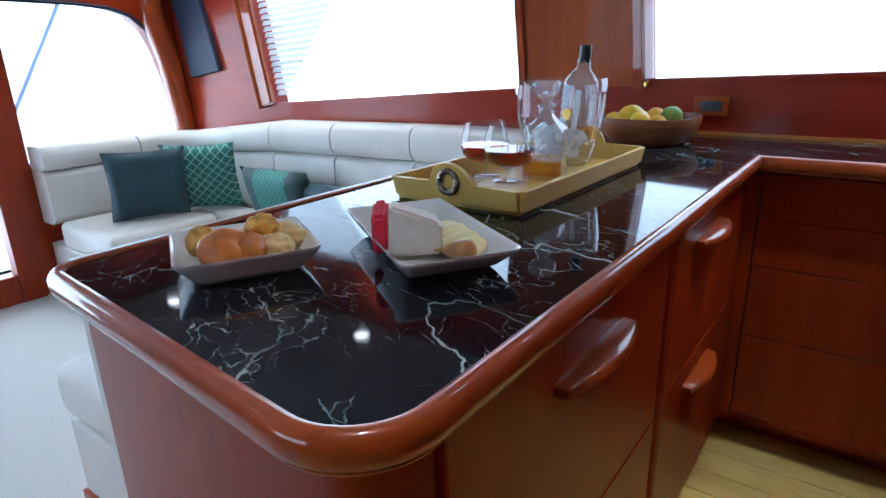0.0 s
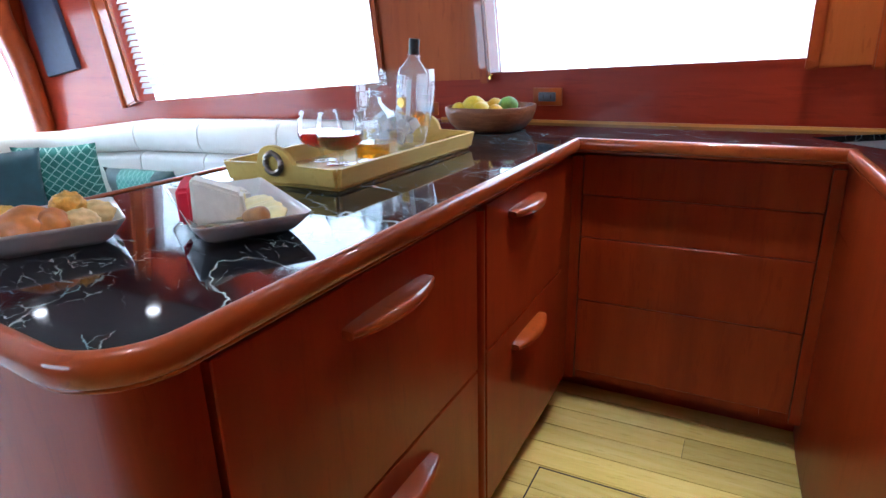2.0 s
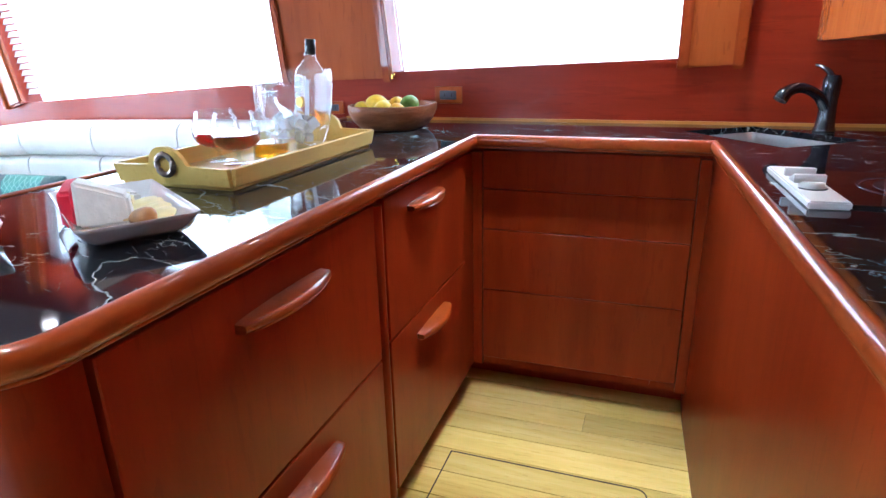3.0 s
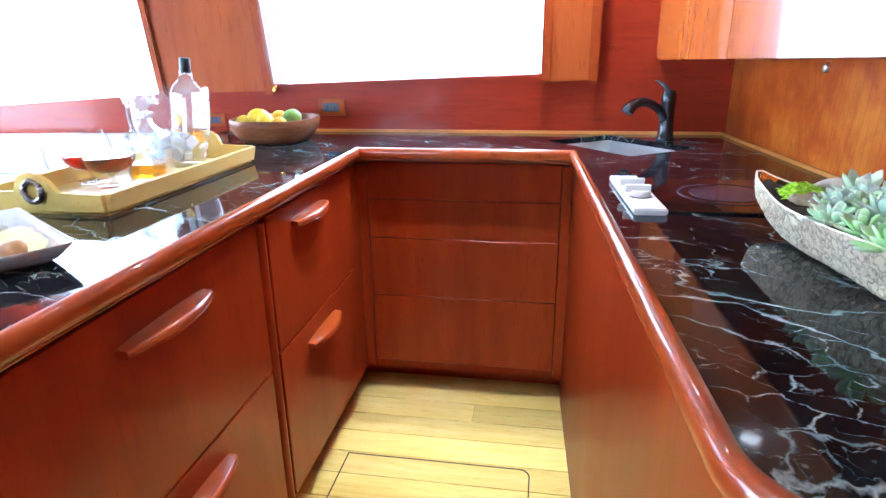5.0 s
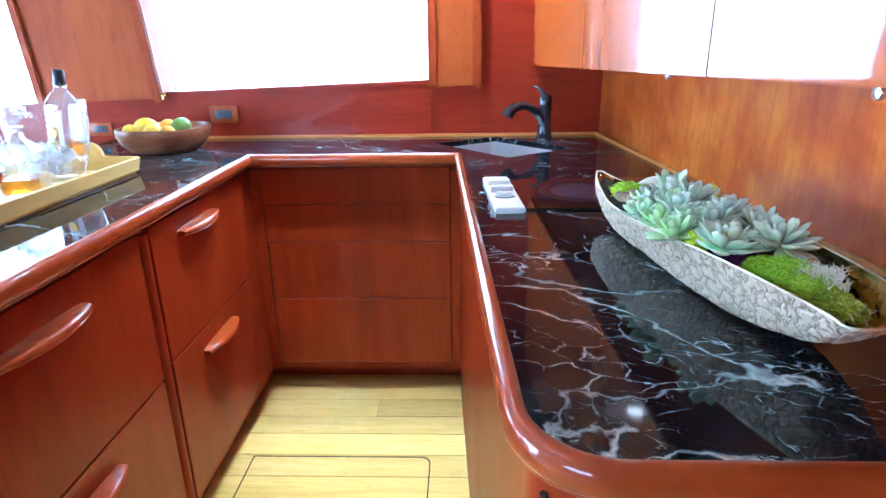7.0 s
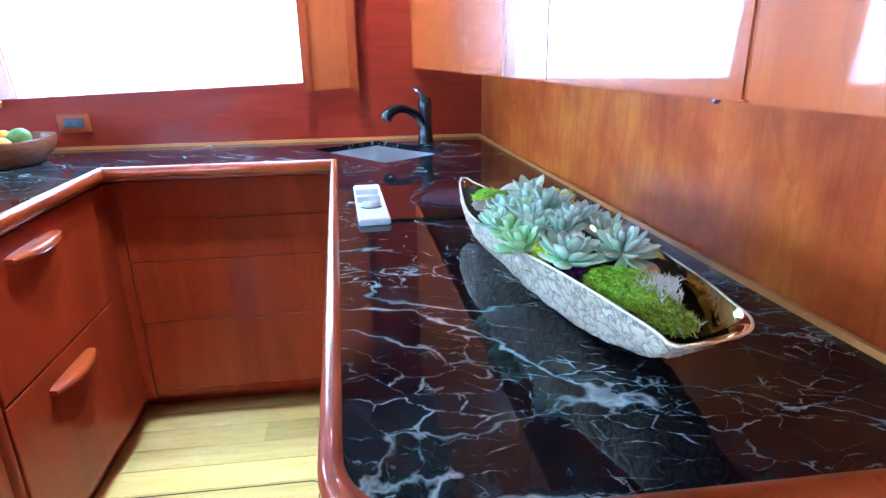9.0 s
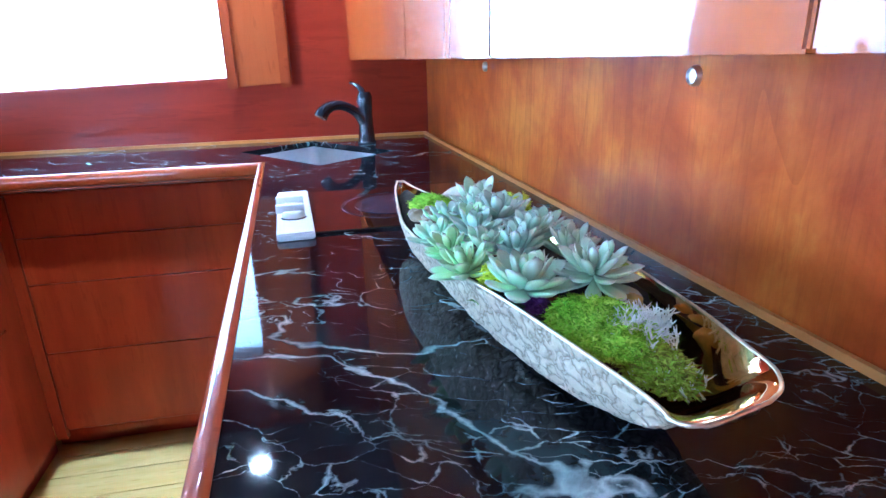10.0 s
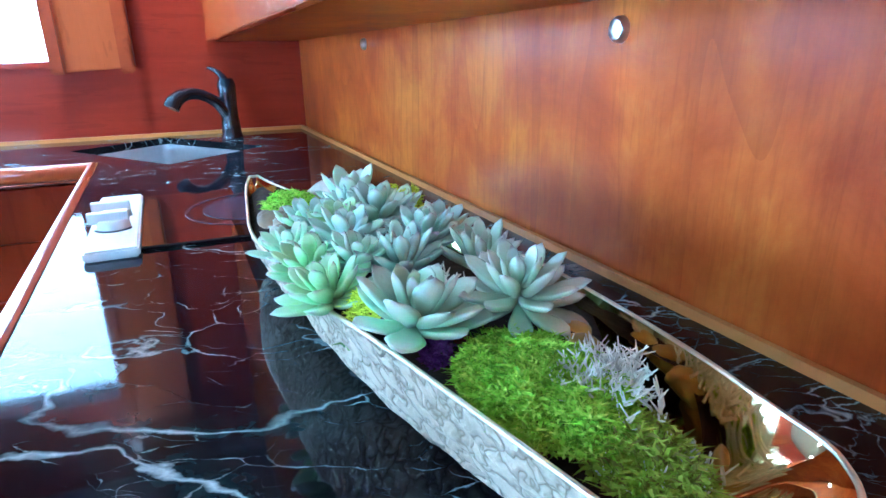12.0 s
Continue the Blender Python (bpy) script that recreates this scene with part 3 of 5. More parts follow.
SINK = [(0.848, 2.112), (1.08, 1.828), (1.300, 1.992), (1.060, 2.262)]


def worktop():
    w = thing("worktop", "glossy black marble U-shaped counter with white veins", "countertop")
    outline = EDGE + [(east(BACK) - 0.002, BACK - 0.002)]
    bm = bmesh.new()
    loops = []
    for pts in (outline, SINK):
        vs = [bm.verts.new((x, y, TOP)) for x, y in pts]
        loops += [bm.edges.new((vs[i], vs[(i + 1) % len(vs)])) for i in range(len(vs))]
    bmesh.ops.triangle_fill(bm, edges=loops, use_beauty=True)
    ex = bmesh.ops.extrude_face_region(bm, geom=bm.faces[:])
    for v in [g for g in ex["geom"] if isinstance(g, bmesh.types.BMVert)]:
        v.co.z -= 0.018
    part("slab", bm, M_MARBLE, w)
    prof = [(-0.002, 0.895), (-0.002, 0.9195), (0.001, 0.9215), (0.005, 0.9228), (0.009, 0.9230), (0.013, 0.9218), (0.0165, 0.919), (0.019, 0.915), (0.0205, 0.910), (0.021, 0.904), (0.0205, 0.898), (0.019, 0.893), (0.0165, 0.8895),
            (0.0135, 0.8875), (0.012, 0.8868), (0.0132, 0.885), (0.0125, 0.8825), (0.010, 0.881), (-0.002, 0.881)]
    shade(part("edge_trim", sweep(EDGE, prof), M_RIM, w, "glossy rounded cherry edge"), 50)
    return w


worktop()
# thin upstand strip where the counter meets the walls
bm = bmesh.new()
prism([(-0.40, BACK - 0.007), (east(BACK) - 0.007, BACK - 0.007), (east(BACK), BACK), (-0.40, BACK)], TOP, TOP + 0.010, XY, bm)
prism([(east(BACK) - 0.007, BACK - 0.007), (east(0.42) - 0.007, 0.42), (east(0.42), 0.42), (east(BACK), BACK)], TOP, TOP + 0.010, XY, bm)
tagged(part("trim_strip", bm, M_TRIM, kind="structure"), "thin pale oak strip along the counter back", "trim")


# ---- base cabinets ----
def bow_handle(parent, x, y0, y1, z, facing=1):
    """A crescent pull: flat against the front, bowed outward."""
    n, h = 18, 0.011
    bm = bmesh.new()
    prev = None
    for i in range(n + 1):
        t = i / n
        y = y0 + (y1 - y0) * t
        d = 0.022 * math.sin(math.pi * t) ** 0.8 + 0.020
        k = 0.6 + 0.4 * math.sin(math.pi * t) ** 0.5
        prof = [(0, -h * k), (d * 0.75, -h * k), (d * 0.96, -h * k * 0.75), (d * 0.90, -h * k * 0.45), (d, -h * k * 0.2), (d * 0.97, h * k * 0.55), (d * 0.8, h * k), (0, h * k * 1.1)]
        ring = [bm.verts.new((x + facing * a, y, z + b)) for a, b in prof]
        if prev:
            for k2 in range(len(prof)):
                j = (k2 + 1) % len(prof)
                bm.faces.new((prev[k2], prev[j], ring[j], ring[k2]))
        else:
            bm.faces.new(ring)
        prev = ring
    bm.faces.new(prev[::-1])
    return shade(part("handle", bm, M_RIM, parent, "crescent-shaped polished cherry handle"), 60)


def front_panel(name, parent, x0, x1, y0, y1, z0, z1, mat=None):
    return part(name, box(x0, x1, y0, y1, z0, z1, 0.002, 1), mat or M_CHERRY, parent)


FX = 0.206                                     # carcass face of the peninsula, drawer fronts stand 20 mm proud
cab = thing("base_cabinet", "peninsula cabinet with two deep cherry drawers", "cabinet", "galley base cabinets")
body = fillet((-0.375, 1.0), (-0.375, 0.488), (0.1, 0.455), 0.03, 5) + fillet((-0.3, 0.484), (0.214, 0.452), (0.216, 0.9), 0.06, 8) + [(0.216, 0.535), (FX, 0.537), (FX, 1.245), (-0.375, 1.245)]
shade(part("body", prism(body, 0.095, 0.880, XY), M_CHERRY, cab), 30)
part("toe_kick", box(-0.33, 0.17, 0.53, 1.245, 0.0, 0.095), M_CHERRY, cab)
part("end_plinth", box(-0.372, 0.17, 0.47, 0.53, 0.0, 0.095), M_CHERRY, cab)
for z0, z1, hz in ((0.503, 0.866, 0.797), (0.10, 0.498, 0.433)):
    d = front_panel("drawer_front", cab, FX, FX + 0.020, 0.540, 1.222, z0, z1)
    bow_handle(d, FX + 0.020, 0.760, 1.000, hz)
shade(part("post", tube([(FX + 0.008, 1.247, 0.02), (FX + 0.008, 1.247, 0.858)], [0.017] * 2, 12), M_CHERRY, cab, "half-round upright between drawers"))

cab = thing("base_cabinet", "peninsula cabinet with two smaller cherry doors", "cabinet", "galley base cabinets")
part("body", box(-0.375, FX, 1.246, 1.955, 0.095, 0.880), M_CHERRY, cab)
part("toe_kick", box(-0.33, 0.17, 1.246, 2.05, 0.0, 0.095), M_CHERRY, cab)
for z0, z1, hy, hz in ((0.524, 0.866, 1.395, 0.812), (0.10, 0.519, 1.428, 0.458)):
    d = front_panel("door", cab, FX, FX + 0.020, 1.272, 1.862, z0, z1)
    bow_handle(d, FX + 0.020, hy + 0.005, hy + 0.225, hz)
part("filler", box(FX, FX + 0.016, 1.866, 1.955, 0.10, 0.858), M_CHERRY, cab)

cab = thing("base_cabinet", "cherry cabinet with four plain drawers under the window", "cabinet", "galley base cabinets")
DY = 1.958
part("body", box(FX + 0.017, 0.820, DY + 0.018, BACK - 0.01, 0.095, 0.880), M_CHERRY, cab)
part("sink_bay", prism([(0.8205, DY + 0.018), (0.935, DY + 0.018), (0.935, BACK - 0.01), (0.8205, BACK - 0.01)], 0.095, 0.70, XY), M_CHERRY, cab)
part("front_rail", box(0.8205, 0.935, DY + 0.018, DY + 0.034, 0.7005, 0.880), M_CHERRY, cab)
part("toe_kick", box(0.17, 0.95, 2.085, BACK - 0.01, 0.0, 0.095), M_CHERRY, cab)
for z0, z1 in ((0.7405, 0.866), (0.6045, 0.7393), (0.3905, 0.6033), (0.130, 0.3893)):
    front_panel("drawer_front", cab, 0.256, 0.896, DY, DY + 0.018, z0, z1, M_CHERRY)
for x0, x1 in ((FX + 0.017, 0.2535), (0.8985, 0.93)):
    part("stile", box(x0, x1, DY - 0.002, DY + 0.018, 0.10, 0.858), M_CHERRY, cab)

cab = thing("base_cabinet", "long plain cherry cabinet under the cooktop counter", "cabinet", "galley base cabinets")
side = lambda y, k=0.0: 0.931 + 0.046 * (1.95 - y) + k
outline = [(side(DY), DY + 0.3), (side(DY), DY)] + fillet((side(DY), DY), (side(0.435), 0.435), (1.4, 0.435), 0.06, 8) + [(east(0.435), 0.435), (east(DY + 0.3), DY + 0.3)]
YS = 1.79                                      # the carcass is cut down beyond this line to take the sink
front = [(side(YS), YS)] + fillet((side(DY), DY), (side(0.435), 0.435), (1.4, 0.435), 0.06, 8) + [(east(0.435), 0.435), (east(YS), YS)]
shade(part("body", prism(front, 0.0, 0.880, XY), M_CHERRY, cab), 30)
part("sink_bay", prism([(side(DY), DY + 0.3), (side(DY), DY), (side(YS), YS + 0.0005), (east(YS), YS + 0.0005), (east(DY + 0.3), DY + 0.3)], 0.0, 0.70, XY), M_CHERRY, cab)
part("front_rail", prism([(side(DY), DY + 0.018), (side(YS), YS + 0.0005), (side(YS) + 0.018, YS + 0.0005), (side(DY) + 0.018, DY + 0.018)], 0.7005, 0.880, XY), M_CHERRY, cab)
part("end_panel", prism([(1.035, 0.4295), (east(0.43), 0.4295), (east(0.43), 0.434), (1.035, 0.434)], 0.06, 0.855, XY), M_POST, cab)
shade(part("corner_seam", tube([(1.012, 0.452, 0.01), (1.012, 0.452, 0.858)], [0.004] * 2, 8), M_DARKGAP, cab))

# ---- upper cabinets ----
UF = lambda y: 1.2 + 0.047 * (BACK - y)
UB = lambda y: 1.172 + 0.0235 * (BACK - y)
for y0, y1 in ((1.565, BACK - 0.001), (0.85, 1.565), (0.452, 0.85), (0.04, 0.452)):
    u = thing("wall_cabinet", "glossy cherry wall cabinet with a plain flat door", "cabinet", "galley wall cabinets")
    bm = bmesh.new()
    a = [bm.verts.new(p) for p in ((UF(y0) + 0.018, y0, UB(y0)), (east(y0), y0, UB(y0)), (east(y1), y1, UB(y1)), (UF(y1) + 0.018, y1, UB(y1)))]
    b = [bm.verts.new((v.co.x, v.co.y, 1.86)) for v in a]
    bm.faces.new(a), bm.faces.new(b[::-1])
    for i in range(4):
        bm.faces.new((a[i], b[i], b[(i + 1) % 4], a[(i + 1) % 4]))
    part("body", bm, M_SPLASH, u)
    bm = bmesh.new()
    g0, g1 = y0 + 0.0006, y1 - 0.0006
    a = [bm.verts.new(p) for p in ((UF(g0), g0, UB(g0) - 0.002), (UF(g0) + 0.018, g0, UB(g0) - 0.002), (UF(g1) + 0.018, g1, UB(g1) - 0.002), (UF(g1), g1, UB(g1) - 0.002))]
    b = [bm.verts.new((v.co.x, v.co.y, 1.86)) for v in a]
    bm.faces.new(a), bm.faces.new(b[::-1])
    for i in range(4):
        bm.faces.new((a[i], b[i], b[(i + 1) % 4], a[(i + 1) % 4]))
    bmesh.ops.bevel(bm, geom=list(bm.edges), offset=0.002, segments=2, affect="EDGES")
    part("door", bm, M_DOOR, u)
for y, r in ((0.924, 0.0125), (1.68, 0.0115)):
    p = thing("puck_light", "small round chrome spotlight on the cherry bulkhead", "light", "puck lights under the cabinets")
    p.matrix_basis = pose(east(y) - 0.0005, y, 1.174 if y < 1 else 1.162, 0, -90, 0)
    shade(part("ring", lathe([(r * 0.62, 0.001), (r * 0.62, 0.005), (r * 0.8, 0.008), (r, 0.005), (r * 1.05, 0.0)], 28), M_STEELRING, p))
    shade(part("lens", lathe([(r * 0.62, 0.002), (r * 0.4, 0.004), (0, 0.0045)], 24), M_PUCK, p))
    if y < 1:
        lamp = bpy.data.lights.new("puck_lamp", "AREA")
        lamp.shape, lamp.size, lamp.energy, lamp.color = "DISK", 0.02, 0.16, (1.0, 0.97, 0.94)
        new("puck_lamp", lamp).matrix_basis = pose(east(y) - 0.012, y, 1.165, 0, 50, 0)

# ---- sink, tap, cooktop, control panel ----
sk = thing("sink", "undermounted brushed steel corner sink set diagonally", "sink")
cx, cy = sum(p[0] for p in SINK) / 4, sum(p[1] for p in SINK) / 4


def sink_ring(scale, z, bm):
    pts = []
    s = [Vector(p) for p in SINK]
    for i in range(4):
        pts += fillet(s[i - 1], s[i], s[(i + 1) % 4], 0.03, 5)
    return [bm.verts.new((cx + (x - cx) * scale, cy + (y - cy) * scale, z)) for x, y in pts]


bm = bmesh.new()
rs = [sink_ring(k, z, bm) for k, z in ((1.07, TOP - 0.0185), (1.005, TOP - 0.0185), (0.985, TOP - 0.07), (0.94, TOP - 0.16), (0.86, TOP - 0.172))]
for p, q in zip(rs, rs[1:]):
    for i in range(len(p)):
        bm.faces.new((p[i], p[(i + 1) % len(p)], q[(i + 1) % len(p)], q[i]))
bm.faces.new(rs[-1])
shade(part("basin", bm, M_STEEL, sk), 60)
shade(part("drain", lathe([(0.0, 0.001), (0.030, 0.001), (0.036, 0.004), (0.040, 0.0)], 24, at=(cx, cy, TOP - 0.172)), M_CHROME, sk))

fa = thing("kitchen_faucet", "black pull-out kitchen tap with a single lever", "faucet")
BX, BY = 1.232, 2.160
shade(part("body", lathe([(0, 0), (0.029, 0), (0.030, 0.008), (0.026, 0.016), (0.0235, 0.05), (0.022, 0.085), (0.0235, 0.12), (0.024, 0.145), (0.018, 0.160), (0, 0.163)], 24, at=(BX, BY, TOP)), M_BLACK, fa))
sp = curve([(BX - 0.002, BY - 0.002, TOP + 0.06), (BX - 0.030, BY - 0.018, TOP + 0.100), (BX - 0.070, BY - 0.042, TOP + 0.124), (BX - 0.105, BY - 0.063, TOP + 0.126), (BX - 0.130, BY - 0.078, TOP + 0.112), (BX - 0.140, BY - 0.084, TOP + 0.096)], 5)
rad = [0.018 - 0.004 * math.sin(math.pi * min(1, i / (len(sp) * 0.7))) + (0.002 if i > len(sp) * 0.75 else 0) for i in range(len(sp))]
shade(part("spout", tube(sp, rad, 16), M_BLACK, fa))
shade(part("spray_head", tube([sp[-4], sp[-1]], [0.0185, 0.0165], 16), plain("dark_chrome", (0.16, 0.19, 0.25), 0.2, 0.8), fa))
lv = curve([(BX, BY, TOP + 0.150), (BX - 0.010, BY + 0.008, TOP + 0.168), (BX - 0.026, BY + 0.022, TOP + 0.182), (BX - 0.040, BY + 0.032, TOP + 0.187)], 4)
shade(part("lever", tube(lv, [0.015 - 0.009 * i / len(lv) for i in range(len(lv))], 12, flat=0.6), M_BLACK, fa))

ck = thing("cooktop", "black glass ceramic cooktop flush in the counter", "cooktop")
part("glass_plate", box(1.045, 1.415, 1.212, 1.508, TOP - 0.002, TOP + 0.005, 0.002, 2), M_COOKTOP, ck)
for r0, r1 in ((0.092, 0.098), (0.0, 0.072)):
    part("burner_ring", lathe([(r0, 0), (r1, 0), (r1, 0.0006), (r0, 0.0006)] if r0 else [(0, 0), (r1, 0), (r1, 0.0006), (0, 0.0006)], 48, at=(1.215, 1.362, TOP + 0.0052)), M_BURNER, ck)

ct = thing("cooktop_control", "white cooktop control box with two ribbed knobs", "control panel")
ct.matrix_basis = pose(1.030, 1.345, TOP, 0, 0, 3)
bm = prism([(-0.157, 0.0), (0.148, 0.0), (0.148, 0.013), (-0.157, 0.013)], -0.032, 0.030, YZ)
bmesh.ops.bevel(bm, geom=list(bm.edges), offset=0.0025, segments=2, affect="EDGES")
shade(part("housing", bm, M_ENAMEL, ct))
for ky in (-0.052, 0.010):
    kn = shade(part("knob", lathe([(0, 0.034), (0.017, 0.034), (0.020, 0.031), (0.021, 0.022), (0.021, 0.020)], 28, at=(-0.002, ky, -0.0095)), M_ENAMEL, ct))
    part("grip", box(-0.032, 0.018, ky - 0.005, ky + 0.005, 0.0205, 0.036, 0.002), M_ENAMEL, kn)
# dark arc drawn in for the shade under the lower knob
part("mark", tube([(-0.002 + 0.023 * math.cos(a), -0.054 + 0.023 * math.sin(a), 0.0135) for a in np.linspace(3.5, 5.9, 12)], [0.0016] * 12, 6), M_SOCKET, ct, "dark arc for the shaded gap under the knob")


# ---- wall sockets ----
def socket(x0, x1, z0, z1, label):
    s = thing("wall_socket", label, "socket", "wall sockets")
    shade(part("frame", box(x0, x1, BACK - 0.010, BACK, z0, z1, 0.003, 2), M_POST, s, "light cherry cover plate"))
    w, h = x1 - x0, z1 - z0
    shade(part("outlet", box(x0 + 0.2 * w, x1 - 0.2 * w, BACK - 0.013, BACK - 0.0095, z0 + 0.24 * h, z1 - 0.24 * h, 0.002), M_SOCKET, s))
    for k in (0.36, 0.62):
        part("slot", box(x0 + k * w, x0 + (k + 0.03) * w, BACK - 0.0136, BACK - 0.0078, z0 + 0.40 * h, z0 + 0.60 * h), M_DARKGAP, s)


socket(-0.022, 0.085, 0.979, 1.041, "grey socket in a cherry cover plate")
socket(-0.50, -0.41, 0.935, 0.985, "grey socket half hidden behind the fruit bowl")

# ---- dinette sofa ----
sofa = thing("dinette_sofa", "cream leather wrap-around dinette sofa", "sofa")


def cushion(name, x0, x1, y0, y1, z0, z1, r=0.03, parent=None, label=""):
    return shade(part(name, box(x0, x1, y0, y1, z0, z1, r, 4), M_LEATHER, parent or sofa, label), 80)


def swept(name, path, prof, mat=None):
    return shade(part(name, sweep(path, prof), mat or M_LEATHER, sofa), 70)


def back_profile(zlo, zhi, d0, d1, r):
    """Rounded pad section from d0 (wall) to d1 (room)."""
    return [(d0, zlo + 0.002), (d0, zhi - 0.012), (d0 + 0.012, zhi)] + [(d1 - r + r * math.cos(a), zhi - r + r * math.sin(a)) for a in (1.57, 1.05, 0.52, 0)] + [(d1 - r + r * math.cos(a), zlo + r + r * math.sin(a)) for a in (0, -0.52, -1.05, -1.57)]


# run of seat backs: along the aft bulkhead, round the corner, along the window wall, round to the peninsula
line = [(-3.02, 1.36), (-3.02, 1.865)] + fillet((-3.02, 1.7), (-3.02, 2.275), (-2.4, 2.275), 0.36, 8) + [(-2.035, 2.275), (-1.585, 2.275), (-1.105, 2.275)]
line += fillet((-1.105, 2.275), (-0.43, 2.275), (-0.43, 1.6), 0.30, 8) + [(-0.43, 1.30), (-0.43, 0.90), (-0.43, 0.53)]


def pad_path(i0, i1):
    p = line[i0:i1 + 1]
    a, b = Vector(p[0]), Vector(p[1])
    y, z = Vector(p[-1]), Vector(p[-2])
    p[0] = tuple(a + (b - a).normalized() * 0.004)
    p[-1] = tuple(y + (z - y).normalized() * 0.004)
    return p


for i0, i1 in ((0, 1), (1, 10), (10, 11), (11, 12), (12, 13), (13, 22)):
    pp = pad_path(i0, i1)
    swept("back_roll", pp, back_profile(0.735, 0.885, 0.0, 0.165, 0.055))
    swept("back_pad", pp, back_profile(0.40, 0.733, 0.0, 0.15, 0.04))
for ob in sofa.children:                           # the back is lower along the aft bulkhead
    for v in ob.data.vertices:
        if v.co.z > 0.45:
            k = min(1, max(0, (-2.1 - v.co.x) / 0.8))
            v.co.z -= 0.085 * k * k * (3 - 2 * k) * (v.co.z - 0.40) / 0.485
            v.co.z += 0.022 * min(1, max(0, (v.co.x + 2.1) / 1.0))
for i0, i1 in ((22, 25),):
    pp = pad_path(i0, i1)
    swept("back_ledge", pp, back_profile(0.81, 0.900, 0.0, 0.102, 0.03))
swept("back_pad", [(-0.43, 1.62), (-0.43, 0.68)], back_profile(0.40, 0.808, 0.0, 0.085, 0.03))
# seats
cushion("seat_cushion", -2.86, -2.30, 1.37, 1.93, 0.28, 0.42, 0.035)
cushion("seat_cushion", -2.86, -1.60, 1.935, 2.12, 0.28, 0.42, 0.035)
cushion("seat_cushion", -1.597, -0.56, 1.80, 2.12, 0.28, 0.42, 0.035)
cushion("seat_cushion", -1.18, -0.545, 0.67, 1.795, 0.29, 0.45, 0.05)
for x0, x1, y0, y1 in ((-3.02, -2.34, 1.375, 2.27), (-2.335, -0.56, 1.97, 2.27), (-1.15, -0.44, 0.68, 1.965)):
    part("base", box(x0, x1, y0, y1, 0.05, 0.285, 0.008), M_LEATHER, sofa)
    part("plinth", box(x0 - 0.008, x1, y0 - 0.008, y1, 0.0, 0.05), M_CHERRY, sofa, "dark cherry plinth")
cushion("back_panel", -0.429, -0.378, 0.505, 0.545, 0.03, 0.895, 0.012)


# ---- cushions on the sofa ----
def pillow(name, label, x, y, z, size, thick, rx, rz, mats, sy=1.0, lattice=False, ry=0):
    p = thing(name, label, "cushion", "scatter cushions")
    p.matrix_basis = pose(x, y, z, 0, 0, rz) @ pose(0, 0, 0, rx, ry, 0)
    n = 14
    bm = bmesh.new()
    grids = []
    for s in (-1, 1):
        g = []
        for i in range(n + 1):
            row = []
            for j in range(n + 1):
                u, v = 2 * i / n - 1, 2 * j / n - 1
                pinch = 1 - 0.07 * (1 - (u * v) ** 2) * max(abs(u), abs(v)) ** 4
                h = max(0.0, (1 - u ** 4) * (1 - v ** 4)) ** 0.55
                row.append(bm.verts.new((u * size / 2 * pinch, s * thick / 2 * h + 0.004 * noise.noise((u * 3 + x, v * 3, s)), (v * size / 2 * pinch + size / 2) * sy)))
            g.append(row)
        grids.append(g)
        for i in range(n):
            for j in range(n):
                bm.faces.new((g[i][j], g[i + 1][j], g[i + 1][j + 1], g[i][j + 1]))
    bmesh.ops.remove_doubles(bm, verts=bm.verts, dist=0.0015)
    part("cover", bm, mats, p, smooth=True)
    return p


def fabric(name, base, line_col=None, pitch=0.05, band=0.0, ends=None):
    m, n, l, b = material(name, 0.6, 0, base)
    v = coords(n, l, (1, 1, 1))
    f = noise_tex(n, l, v, 9, 4)
    col = ramp(n, l, f, [(0.3, tuple(c * 0.7 for c in base)), (0.7, tuple(c * 1.35 for c in base))])
    if line_col:
        sx = n.new("ShaderNodeSeparateXYZ")
        l.new(v, sx.inputs["Vector"])
        best = None
        for sgn in (1, -1):
            d = math_node(n, l, "ADD", sx.outputs["X"], math_node(n, l, "MULTIPLY", sx.outputs["Z"], sgn))
            fr = math_node(n, l, "ABSOLUTE", math_node(n, l, "SUBTRACT", math_node(n, l, "FRACT", math_node(n, l, "DIVIDE", d, pitch)), 0.5))
            ln = math_node(n, l, "LESS_THAN", fr, 0.075)
            best = ln if best is None else math_node(n, l, "MAXIMUM", best, ln)
        col = mix(n, l, best, col, line_col)
        if band:                                   # patterned band across the middle, plain cloth at both ends
            col = mix(n, l, math_node(n, l, "GREATER_THAN", math_node(n, l, "ABSOLUTE", sx.outputs["X"]), band), col, ends)
    l.new(col, b.inputs["Base Color"])
    b.inputs["Sheen Weight"].default_value = 0.1
    bump(n, l, b, noise_tex(n, l, v, 300, 2), 0.3, 0.002)
    return m


F_TEAL = fabric("dark_teal_satin", (0.005, 0.036, 0.048))
F_LATT = fabric("green_lattice_cloth", (0.010, 0.13, 0.105), (0.25, 0.42, 0.36))
F_BAND = fabric("green_banded_cloth", (0.010, 0.13, 0.105), (0.12, 0.30, 0.24), 0.03, 0.11, (0.004, 0.035, 0.035))
pillow("scatter_cushion", "dark teal square cushion leaning on the sofa back", -2.53, 1.70, 0.415, 0.38, 0.13, 14, 68, F_TEAL)
pillow("scatter_cushion", "green lattice-patterned cushion on the cream sofa", -2.45, 1.985, 0.415, 0.38, 0.13, 14, 42, F_LATT)
pillow("scatter_cushion", "dark oblong cushion with a green lattice band", -1.85, 2.04, 0.415, 0.46, 0.12, 16, 4, F_BAND, 0.62)
